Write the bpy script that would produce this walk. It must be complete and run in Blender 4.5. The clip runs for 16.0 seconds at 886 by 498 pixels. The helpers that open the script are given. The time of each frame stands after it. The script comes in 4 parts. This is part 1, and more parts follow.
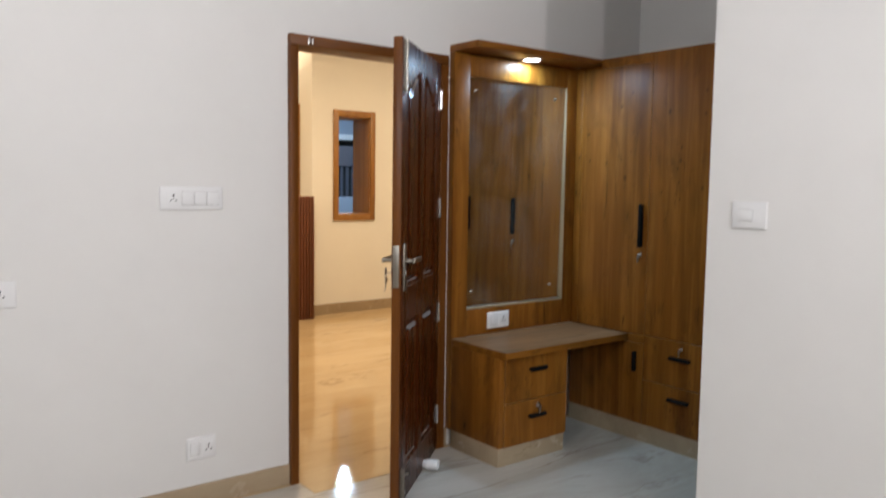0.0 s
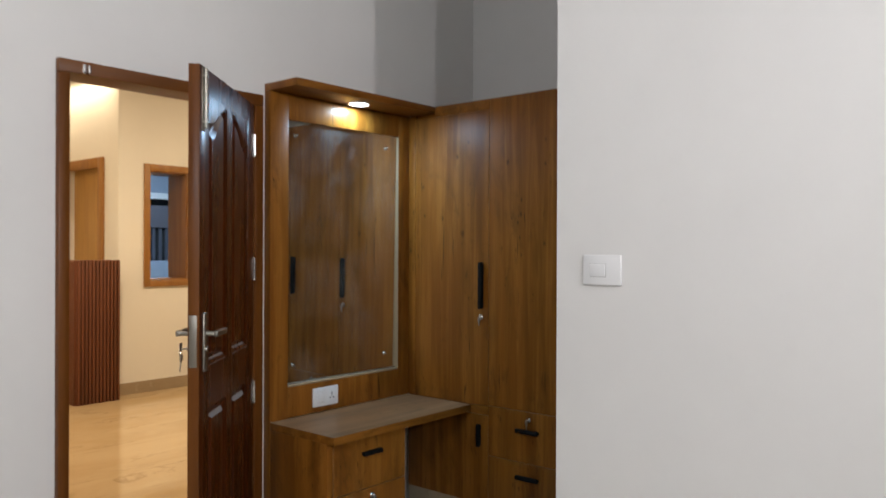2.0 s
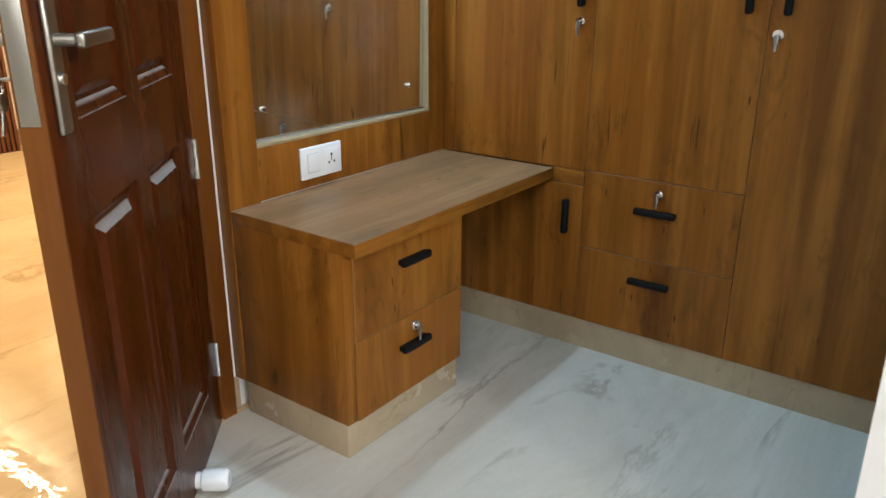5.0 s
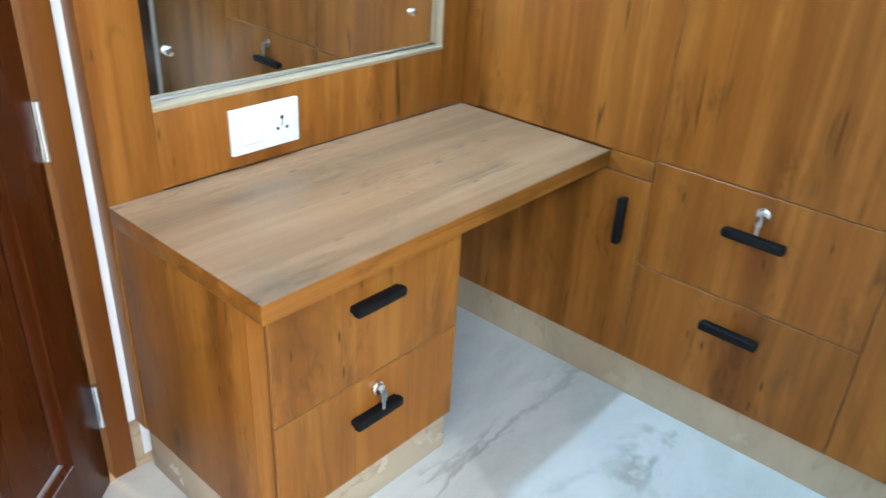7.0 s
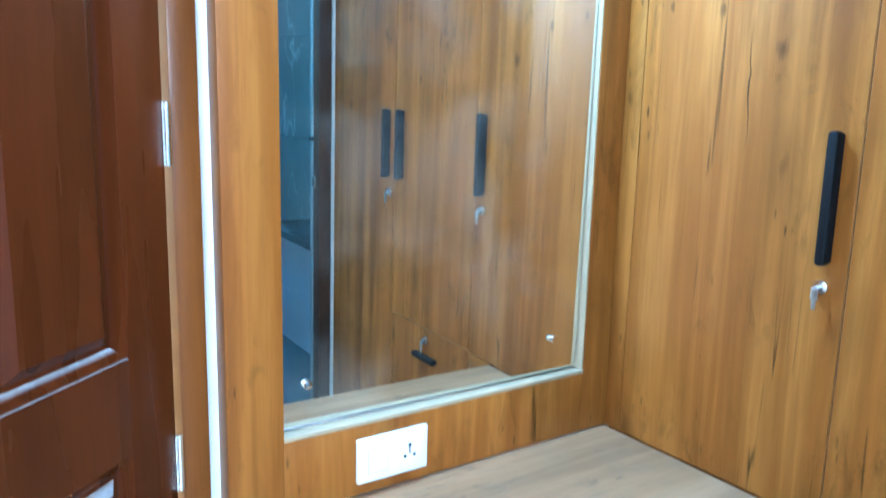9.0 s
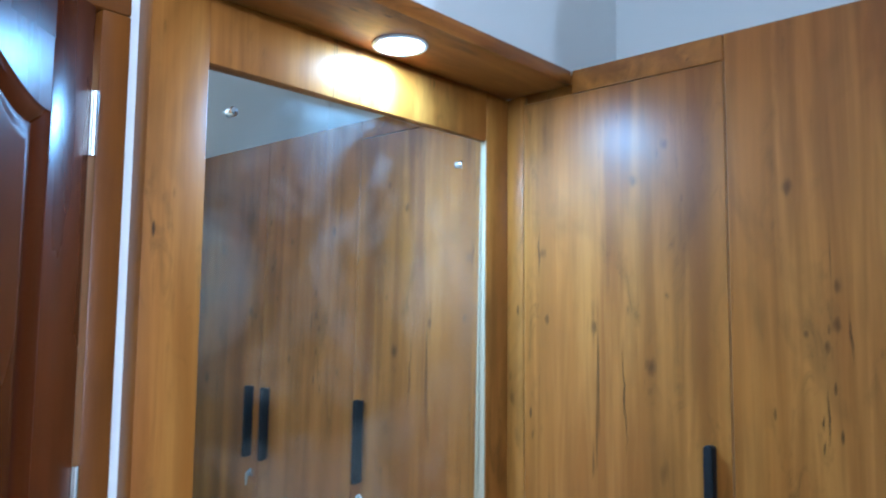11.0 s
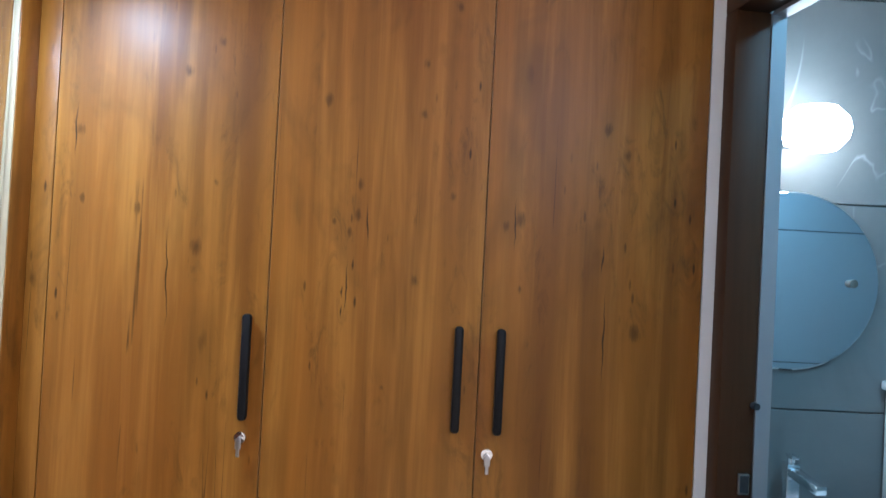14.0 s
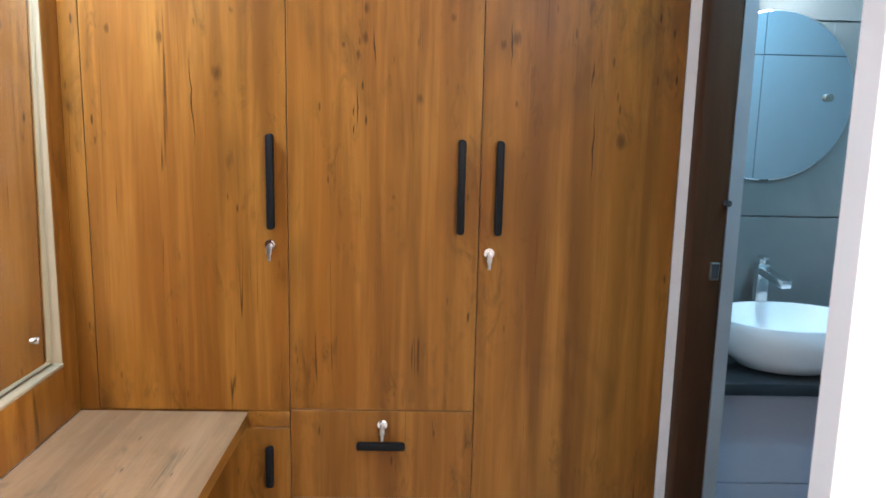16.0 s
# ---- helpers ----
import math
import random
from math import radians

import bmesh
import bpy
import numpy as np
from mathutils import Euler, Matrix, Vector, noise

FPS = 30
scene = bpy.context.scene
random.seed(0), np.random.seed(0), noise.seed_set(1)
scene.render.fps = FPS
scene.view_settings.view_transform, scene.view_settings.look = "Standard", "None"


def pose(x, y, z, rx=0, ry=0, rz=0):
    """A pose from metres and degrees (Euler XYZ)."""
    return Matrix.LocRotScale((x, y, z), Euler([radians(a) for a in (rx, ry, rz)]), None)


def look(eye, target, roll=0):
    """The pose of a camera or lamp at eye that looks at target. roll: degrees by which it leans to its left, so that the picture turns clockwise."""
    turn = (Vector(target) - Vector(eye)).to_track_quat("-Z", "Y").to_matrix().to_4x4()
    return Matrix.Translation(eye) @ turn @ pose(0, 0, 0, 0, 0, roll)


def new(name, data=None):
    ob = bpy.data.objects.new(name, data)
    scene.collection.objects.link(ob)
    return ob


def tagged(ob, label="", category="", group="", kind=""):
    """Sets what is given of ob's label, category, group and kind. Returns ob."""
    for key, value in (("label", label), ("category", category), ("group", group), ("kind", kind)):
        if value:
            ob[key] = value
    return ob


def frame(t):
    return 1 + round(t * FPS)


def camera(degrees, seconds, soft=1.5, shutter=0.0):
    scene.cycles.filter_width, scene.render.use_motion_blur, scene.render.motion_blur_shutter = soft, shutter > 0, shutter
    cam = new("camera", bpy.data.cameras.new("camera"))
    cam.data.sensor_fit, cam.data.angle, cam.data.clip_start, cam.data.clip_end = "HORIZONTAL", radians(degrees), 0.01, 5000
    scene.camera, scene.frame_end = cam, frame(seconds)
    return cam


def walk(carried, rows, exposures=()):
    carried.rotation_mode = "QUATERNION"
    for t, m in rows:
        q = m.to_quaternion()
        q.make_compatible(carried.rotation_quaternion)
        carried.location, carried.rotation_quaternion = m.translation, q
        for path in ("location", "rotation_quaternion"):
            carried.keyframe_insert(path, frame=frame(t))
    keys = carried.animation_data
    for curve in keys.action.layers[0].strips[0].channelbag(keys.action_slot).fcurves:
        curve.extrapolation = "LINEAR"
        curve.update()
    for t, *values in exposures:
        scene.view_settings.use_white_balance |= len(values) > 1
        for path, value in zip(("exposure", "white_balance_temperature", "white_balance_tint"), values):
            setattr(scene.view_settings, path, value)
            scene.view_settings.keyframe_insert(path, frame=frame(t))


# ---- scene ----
cam = camera(59.8, 16.0, shutter=0.35)
PATH = [
    (0, (-0.316, -0.211, 1.435), (0.909, 1.361, 1.267), 0.8),
    (0.5, (-0.265, -0.269, 1.487), (1.041, 1.245, 1.534), 0.6),
    (1, (-0.183, -0.238, 1.516), (1.146, 1.252, 1.642), 0.7),
    (1.5, (-0.077, -0.106, 1.438), (1.326, 1.315, 1.557), 0.6),
    (2, (0.055, 0.106, 1.407), (1.583, 1.396, 1.405), 0.2),
    (2.5, (0.255, 0.293, 1.363), (1.789, 1.569, 1.224), 0.2),
    (3, (0.407, 0.53, 1.299), (1.931, 1.785, 0.981), 0.8),
    (3.5, (0.522, 0.8, 1.296), (2.045, 2.02, 0.858), 0.8),
    (4, (0.724, 1.014, 1.26), (2.226, 2.212, 0.705), 0.6),
    (4.5, (0.874, 1.217, 1.217), (2.37, 2.369, 0.558), 0.5),
    (4.7, (0.935, 1.3, 1.192), (2.452, 2.424, 0.53), -0.0),
    (6.8, (1.642, 1.76, 1.208), (3.054, 2.826, 0.274), 3.2),
    (7, (1.721, 1.774, 1.198), (3.059, 2.923, 0.255), 3.2),
    (7.5, (1.834, 1.744, 1.21), (2.943, 3.104, 0.251), 2.3),
    (8, (1.864, 1.742, 1.28), (2.965, 3.241, 0.544), 1.3),
    (8.5, (1.859, 1.744, 1.327), (2.964, 3.329, 0.808), 1.3),
    (9, (1.842, 1.75, 1.362), (2.952, 3.374, 1.0), 1.4),
    (9.2, (1.837, 1.743, 1.375), (2.948, 3.386, 1.119), 1.5),
    (11.3, (1.631, 1.863, 1.584), (3.224, 3.042, 1.856), 1.2),
    (11.5, (1.598, 1.874, 1.567), (3.281, 2.909, 1.876), 2.1),
    (12, (1.513, 1.897, 1.557), (3.366, 2.561, 1.909), 2.8),
    (12.5, (1.445, 1.925, 1.584), (3.372, 2.327, 1.939), 3.1),
    (13, (1.439, 2.038, 1.521), (3.408, 2.189, 1.834), 1.9),
    (13.5, (1.426, 2.079, 1.477), (3.419, 2.096, 1.645), 2.4),
    (14, (1.423, 2.079, 1.476), (3.423, 2.052, 1.511), 2.9),
    (14.5, (1.437, 2.094, 1.441), (3.435, 2.048, 1.357), 2.6),
    (15, (1.436, 2.105, 1.415), (3.427, 2.064, 1.226), 1.9),
    (15.5, (1.383, 2.113, 1.391), (3.363, 2.064, 1.115), 1.2),
    (16, (1.233, 2.102, 1.399), (3.201, 2.051, 1.05), 1.3),
]
walk(cam, [(t, look(eye, target, roll)) for t, eye, target, roll in PATH],
     [(0, -0.16, 6250, 11), (1, -0.38, 6100, 9), (2, -0.28, 6200, 10), (3.5, 0.15, 6200, 10), (4.5, 0.48, 6300, 7), (7, 1.75, 5300, 3), (8, 2.02, 4400, -5), (9, 2.08, 4200, -4), (11.5, 1.06, 4400, 2), (12, 1.1, 4500, 4), (12.5, 1.0, 5000, 9), (13, 0.76, 5650, 15), (13.5, 0.93, 5850, 17), (14.5, 1.25, 6050, 18), (15, 1.46, 6400, 19), (16, 1.55, 6400, 18)])

# ---- light ----
world = bpy.data.worlds.new("night")
world.use_nodes = True
world.node_tree.nodes["Background"].inputs[0].default_value = (0.02, 0.03, 0.05, 1)
world.node_tree.nodes["Background"].inputs[1].default_value = 0.2
scene.world = world
BEDROOM_W, WEST_W, DRESSER_W, HALL_W, STRIP_W, FAR_W, GLOBE_W, BATH_W = 57.0, 27.0, 9.5, 50.0, 14.0, 70.0, 2.2, 7.2


def lamp(name, kind, place, watts, colour, size=0.1, aim=None, spread=None, size_y=None):
    data = bpy.data.lights.new(name, kind)
    data.energy, data.color = watts, colour
    if kind == "AREA":
        data.size = size
        if size_y:
            data.shape, data.size_y = "RECTANGLE", size_y
        else:
            data.shape = "DISK"
        if spread:
            data.spread = radians(spread)
    else:
        data.shadow_soft_size = size
    ob = new(name, data)
    ob.matrix_world = look(place, aim or (place[0], place[1] + 0.0001, place[2] - 1))
    return ob


COOL, NEUTRAL, WARM, BLUE = (0.55, 0.77, 1.0), (1.0, 0.95, 0.93), (1.0, 0.765, 0.5), (0.23, 0.68, 1.0)


# ---- materials ----
class Nodes:
    """A small hand for node materials."""

    def __init__(self, name):
        self.m = bpy.data.materials.new(name)
        self.m.use_nodes = True
        self.t = self.m.node_tree
        self.b = self.t.nodes["Principled BSDF"]

    def add(self, kind, **values):
        n = self.t.nodes.new("ShaderNode" + kind)
        for k, v in values.items():
            n.inputs[k].default_value = v
        return n

    def link(self, a, b):
        self.t.links.new(a, b)

    def coords(self, scale=(1, 1, 1), jitter=0.0, rot=(0, 0, 0)):
        tc, mp = self.add("TexCoord"), self.add("Mapping")
        mp.inputs["Scale"].default_value = scale
        mp.inputs["Rotation"].default_value = [radians(a) for a in rot]
        self.link(tc.outputs["Object"], mp.inputs["Vector"])
        if jitter:
            info, mul = self.add("ObjectInfo"), self.add("VectorMath")
            mul.operation = "SCALE"
            comb = self.add("CombineXYZ")
            for i in range(3):
                self.link(info.outputs["Random"], comb.inputs[i])
            self.link(comb.outputs[0], mul.inputs[0])
            mul.inputs["Scale"].default_value = jitter
            self.link(mul.outputs[0], mp.inputs["Location"])
        return mp.outputs[0]

    def noise(self, vec, scale, detail=4.0, rough=0.5, distortion=0.0):
        n = self.add("TexNoise", Scale=scale, Detail=detail, Roughness=rough, Distortion=distortion)
        self.link(vec, n.inputs["Vector"])
        return n.outputs["Fac"]

    def ramp(self, fac, stops):
        n = self.add("ValToRGB")
        r = n.color_ramp
        while len(r.elements) < len(stops):
            r.elements.new(0.5)
        for e, (p, c) in zip(r.elements, stops):
            e.position = p
            e.color = (*c, 1) if isinstance(c, tuple) else (c, c, c, 1)
        self.link(fac, n.inputs[0])
        return n.outputs[0]

    def mix(self, fac, a, b, mode="MIX"):
        n = self.add("Mix")
        n.data_type, n.blend_type = "RGBA", mode
        for v, s in ((fac, n.inputs[0]), (a, n.inputs[6]), (b, n.inputs[7])):
            if hasattr(v, "is_output"):
                self.link(v, s)
            elif isinstance(v, tuple):
                s.default_value = (*v, 1)
            else:
                s.default_value = v
        return n.outputs[2]

    def maths(self, op, a, b=0.0):
        n = self.add("Math")
        n.operation = op
        for v, s in ((a, n.inputs[0]), (b, n.inputs[1])):
            if hasattr(v, "is_output"):
                self.link(v, s)
            else:
                s.default_value = v
        return n.outputs[0]

    def bump(self, height, strength=0.1, distance=0.01):
        n = self.add("Bump", Strength=strength, Distance=distance)
        self.link(height, n.inputs["Height"])
        self.link(n.outputs[0], self.b.inputs["Normal"])

    def finish(self, colour=None, rough=None, metal=0.0, **more):
        for key, v in (("Base Color", colour), ("Roughness", rough), ("Metallic", metal)):
            if v is None:
                continue
            if hasattr(v, "is_output"):
                self.link(v, self.b.inputs[key])
            else:
                self.b.inputs[key].default_value = (*v, 1) if isinstance(v, tuple) else v
        for k, v in more.items():
            self.b.inputs[k].default_value = v
        return self.m


def plain(name, colour, rough=0.5, metal=0.0, grain=200.0, amount=0.06, **more):
    """A painted, moulded or metal surface with faint mottling and wear in the gloss."""
    n = Nodes(name)
    v = n.coords()
    f = n.noise(v, grain, 3)
    g = n.noise(v, 6.0, 4)
    dark = tuple(c * (1 - 2 * amount) for c in colour)
    col = n.mix(n.maths("MULTIPLY", g, 0.8), colour, dark)
    r = n.maths("ADD", n.maths("MULTIPLY", g, 0.12), rough - 0.06)
    n.bump(f, 0.04, 0.002)
    return n.finish(col, r, metal, **more)


# knots (y, z, radius) and cracks (y, z, half length) that show on the wardrobe's fronts
KNOTS = [
    (2.616, 1.484, 0.016), (2.582, 1.634, 0.007), (2.884, 1.582, 0.008), (2.756, 1.566, 0.01), (2.988, 1.393, 0.014),
    (2.25, 1.572, 0.012), (2.251, 1.646, 0.01), (2.273, 1.536, 0.008), (2.307, 1.558, 0.006), (2.115, 1.432, 0.012),
    (2.18, 1.184, 0.007), (1.88, 1.578, 0.014), (1.912, 1.567, 0.01), (1.874, 1.424, 0.008), (1.605, 1.335, 0.016),
    (2.654, 1.883, 0.01), (2.582, 1.955, 0.01), (2.896, 1.738, 0.012), (2.04, 2.066, 0.01), (2.109, 1.929, 0.01),
    (2.331, 1.837, 0.012), (2.037, 1.629, 0.01), (2.113, 1.815, 0.01), (1.684, 1.798, 0.012), (1.641, 1.741, 0.012),
]
CRACKS = [
    (2.683, 1.414, 0.15), (2.231, 1.552, 0.06), (1.892, 1.57, 0.08), (1.69, 1.5, 0.045), (1.677, 1.32, 0.14),
    (2.905, 1.738, 0.085), (2.283, 1.398, 0.02), (2.28, 1.353, 0.02), (2.273, 1.408, 0.08),
]


def laminate(name, along, light, dark, rough=0.4, dust=0.0, origin=None):
    """Rustic oak laminate: soft boards of differing tone, fine grain, knots and short cracks, the grain along one axis.
    With an origin it also bears the known knots and cracks of the wardrobe."""
    n = Nodes(name)
    k = {"x": (0, 1, 1), "y": (1, 0, 1), "z": (1, 1, 0)}[along]

    def stretched(a, b, jitter=7.0):
        return n.coords(tuple(a if q else b for q in k), jitter)

    def part_of(fac, low, high, amount):
        return n.maths("MULTIPLY", n.ramp(fac, [(low, 0.0), (high, 1.0)]), amount)

    bands = n.noise(stretched(10, 0.4), 1.0, 3, 0.5, 0.35)
    streak = n.noise(stretched(24, 1.6), 1.0, 4, 0.55, 0.7)
    fine = n.noise(stretched(150, 4.0), 1.0, 4, 0.6, 0.9)
    cloud = n.noise(stretched(3.2, 1.5), 1.0, 4, 0.6, 0.8)
    straw = (light[0] * 1.25, light[1] * 1.38, light[2] * 1.7)
    ruddy = (light[0] * 0.88, light[1] * 0.72, light[2] * 0.55)
    deep = (dark[0] * 0.5, dark[1] * 0.6, dark[2] * 0.8)
    col = n.mix(n.ramp(bands, [(0.3, 0.2), (0.62, 1.0)]), dark, light)
    # slow drift between reddish and straw-coloured stretches
    col = n.mix(part_of(n.noise(stretched(2.6, 0.9, 3.0), 1.0, 3, 0.5, 0.4), 0.42, 0.64, 0.4), col, ruddy)
    col = n.mix(part_of(n.noise(stretched(17, 0.9, 13.0), 1.0, 4, 0.6, 0.5), 0.45, 0.64, 0.75), col, straw)
    col = n.mix(part_of(streak, 0.48, 0.74, 0.3), col, dark)
    col = n.mix(part_of(cloud, 0.54, 0.72, 0.6), col, deep)
    col = n.mix(part_of(fine, 0.45, 0.75, 0.21), col, dark)
    # cracks: thin dark lines that run with the grain
    wobble = n.noise(stretched(13, 0.3), 1.0, 3, 0.5, 0.15)
    line = n.maths("ABSOLUTE", n.maths("SUBTRACT", wobble, 0.5))
    where = n.noise(stretched(10, 3.2, 11.0), 1.0, 2, 0.5)
    crack = n.maths("MULTIPLY", n.ramp(line, [(0.0, 1.0), (0.007, 0.0)]), n.ramp(where, [(0.58, 0.0), (0.66, 1.0)]))
    # knots, their rims broken by noise
    vor = n.add("TexVoronoi", Scale=1.0, Randomness=1.0)
    n.link(stretched(6.0, 2.6, 5.0), vor.inputs["Vector"])
    ragged = n.maths("SUBTRACT", n.noise(stretched(60, 14), 1.0, 3, 0.6), 0.5)
    reach = n.maths("ADD", vor.outputs["Distance"], n.maths("MULTIPLY", ragged, 0.17))
    knot = n.ramp(reach, [(0.015, 1.0), (0.08, 0.0)])
    halo = n.maths("MULTIPLY", n.ramp(reach, [(0.04, 1.0), (0.3, 0.0)]), 0.3)
    cluster = n.ramp(n.noise(stretched(5.5, 1.7, 17.0), 1.0, 3, 0.6, 0.5), [(0.47, 0.0), (0.6, 1.0)])
    smudge = n.maths("MULTIPLY", part_of(n.noise(stretched(26, 8, 6.0), 1.0, 5, 0.7, 1.2), 0.5, 0.7, 0.6), cluster)
    ticks = n.add("TexVoronoi", Scale=1.0, Randomness=1.0)
    n.link(stretched(34, 8.0, 9.0), ticks.inputs["Vector"])
    tick = n.maths("MULTIPLY", n.ramp(ticks.outputs["Distance"], [(0.06, 1.0), (0.13, 0.0)]), cluster)
    if origin:
        knot = n.maths("MULTIPLY", knot, 0.4)
        spot = None
        yz = n.add("VectorMath")
        yz.operation = "ADD"
        n.link(n.coords((0, 1, 0.6)), yz.inputs[0])
        yz.inputs[1].default_value = (0, origin[1], origin[2] * 0.6)
        for y, z, size in KNOTS:
            d = n.add("VectorMath")
            d.operation = "DISTANCE"
            n.link(yz.outputs[0], d.inputs[0])
            d.inputs[1].default_value = (0, y, z * 0.6)
            d = n.maths("DIVIDE", d.outputs["Value"], size * 1.15)
            spot = n.maths("MINIMUM", spot, d) if spot else d
        spot = n.maths("ADD", spot, n.maths("MULTIPLY", ragged, 2.0))
        knot = n.maths("MAXIMUM", knot, n.maths("MULTIPLY", n.ramp(spot, [(0.1, 1.0), (0.75, 0.0)]), 0.6))
        halo = n.maths("MAXIMUM", halo, n.maths("MULTIPLY", n.ramp(spot, [(0.4, 1.0), (2.6, 0.0)]), 0.22))
        gap = None
        sway = n.add("CombineXYZ")
        n.link(n.maths("MULTIPLY", n.maths("SUBTRACT", n.noise(n.coords((0, 2, 7)), 1.0, 3, 0.6), 0.5), 0.03), sway.inputs[1])
        bent = n.add("VectorMath")
        bent.operation = "ADD"
        n.link(n.coords((0, 1, 1)), bent.inputs[0])
        n.link(sway.outputs[0], bent.inputs[1])
        for y, z, half in CRACKS:
            off, size, d = n.add("VectorMath"), n.add("VectorMath"), n.add("VectorMath")
            off.operation, size.operation, d.operation = "SUBTRACT", "ABSOLUTE", "DOT_PRODUCT"
            n.link(bent.outputs[0], off.inputs[0])
            off.inputs[1].default_value = (0, y - origin[1], z - origin[2])
            n.link(off.outputs[0], size.inputs[0])
            n.link(size.outputs[0], d.inputs[0])
            d.inputs[1].default_value = (0, 1 / 0.0026, 1 / half)
            gap = n.maths("MINIMUM", gap, d.outputs["Value"]) if gap else d.outputs["Value"]
        crack = n.maths("MAXIMUM", crack, n.ramp(gap, [(0.5, 1.0), (1.0, 0.0)]))
    col = n.mix(n.maths("MAXIMUM", halo, smudge), col, deep)
    marks = n.maths("MAXIMUM", n.maths("MAXIMUM", n.maths("MULTIPLY", knot, 0.9), n.maths("MULTIPLY", crack, 0.9)), n.maths("MULTIPLY", tick, 0.85))
    col = n.mix(marks, col, tuple(c * 0.2 for c in dark))
    r = n.maths("ADD", n.maths("MULTIPLY", cloud, 0.18), rough - 0.07)
    if dust:
        film = n.noise(n.coords((1, 1, 1)), 9.0, 6, 0.65)
        col = n.mix(n.maths("MULTIPLY", n.ramp(film, [(0.25, 0.45), (0.75, 1.0)]), dust), col, (0.4, 0.31, 0.21))
    n.bump(fine, 0.05, 0.0015)
    return n.finish(col, r, **{"Specular IOR Level": 0.08, "Coat Weight": 0.28, "Coat Roughness": 0.34})


def polished(name, light, dark, along="z", rough=0.24, greyed=False, shine=0.4):
    """Polished teak: close grain and slow drift of colour under a clear coat."""
    n = Nodes(name)
    k = {"x": (0, 1, 1), "y": (1, 0, 1), "z": (1, 1, 0)}[along]
    slow = n.noise(n.coords(tuple(9 if q else 0.9 for q in k), 5.0), 1.0, 3, 0.55, 0.9)
    fine = n.noise(n.coords(tuple(120 if q else 4 for q in k), 5.0), 1.0, 4, 0.65)
    col = n.mix(n.ramp(slow, [(0.3, 0.0), (0.7, 1.0)]), dark, light)
    col = n.mix(n.maths("MULTIPLY", n.ramp(fine, [(0.4, 0.0), (0.75, 1.0)]), 0.25), col, tuple(c * 0.55 for c in dark))
    n.bump(fine, 0.02, 0.001)
    r = n.maths("ADD", n.maths("MULTIPLY", slow, 0.16), rough - 0.06)
    if greyed:
        # upward slopes of the mouldings turn greyer and duller
        geo, split = n.add("NewGeometry"), n.add("SeparateXYZ")
        n.link(geo.outputs["Normal"], split.inputs[0])
        film = n.maths("MULTIPLY", n.ramp(split.outputs["Z"], [(0.35, 0.0), (0.6, 1.0)]), n.ramp(fine, [(0.2, 0.5), (0.7, 0.9)]))
        col = n.mix(film, col, (0.33, 0.30, 0.28))
        r = n.maths("MAXIMUM", r, n.maths("MULTIPLY", film, 0.7))
    return n.finish(col, r, **{"Specular IOR Level": shine})


def marble(name, ground, cloudy, vein, rough=0.09, scale=1.0, turn=35, haze=0.14, wave=0.0):
    """Polished marble with drifting clouds and thin broken veins that run one way."""
    n = Nodes(name)
    v = n.coords((0.5 * scale, 1.9 * scale, 1.0 * scale), 0, (0, 0, turn))
    big = n.noise(v, 1.5, 7, 0.66, 0.7)
    col = n.mix(n.ramp(big, [(0.32, 0.0), (0.7, 1.0)]), ground, cloudy)
    w = n.noise(v, 1.5, 6, 0.6, 0.5)
    line = n.maths("ABSOLUTE", n.maths("SUBTRACT", w, 0.5))
    gate = n.ramp(n.noise(v, 2.6, 3, 0.6), [(0.45, 0.0), (0.62, 1.0)])
    veins = n.maths("MULTIPLY", n.ramp(line, [(0.0, 1.0), (0.022, 0.0)]), gate)
    col = n.mix(n.maths("MULTIPLY", veins, 0.55), col, vein)
    w2 = n.noise(v, 4.2, 5, 0.6, 1.0)
    line2 = n.maths("ABSOLUTE", n.maths("SUBTRACT", w2, 0.5))
    col = n.mix(n.maths("MULTIPLY", n.ramp(line2, [(0.0, 1.0), (0.02, 0.0)]), 0.05), col, vein)
    grit = n.noise(n.coords(), 60, 4, 0.7)
    col = n.mix(n.maths("MULTIPLY", n.ramp(grit, [(0.5, 0.0), (0.8, 1.0)]), 0.15), col, tuple(c * 0.7 for c in cloudy))
    r = n.maths("ADD", n.maths("MULTIPLY", n.noise(n.coords(), 7, 5, 0.6), haze), rough - haze * 0.45)
    if wave:
        n.bump(n.noise(n.coords(), 24.0, 2, 0.5, 0.3), 1.0, wave)
    return n.finish(col, r)


def wall_paint(name, colour, rough=0.6):
    """Emulsion over putty: soft trowel waves, faint stains."""
    n = Nodes(name)
    v = n.coords()
    g = n.noise(v, 1.1, 5, 0.6)
    s = n.noise(v, 14.0, 4, 0.6)
    col = n.mix(n.ramp(g, [(0.35, 0.0), (0.7, 1.0)]), colour, tuple(c * 0.94 for c in colour))
    col = n.mix(n.maths("MULTIPLY", n.ramp(s, [(0.55, 0.0), (0.8, 1.0)]), 0.06), col, tuple(c * 0.75 for c in colour))
    n.bump(n.noise(v, 240, 2), 0.05, 0.002)
    return n.finish(col, rough)


def glow(name, colour, strength):
    n = Nodes(name)
    return n.finish((0.8, 0.8, 0.8), 0.4, **{"Emission Color": (*colour, 1), "Emission Strength": strength})


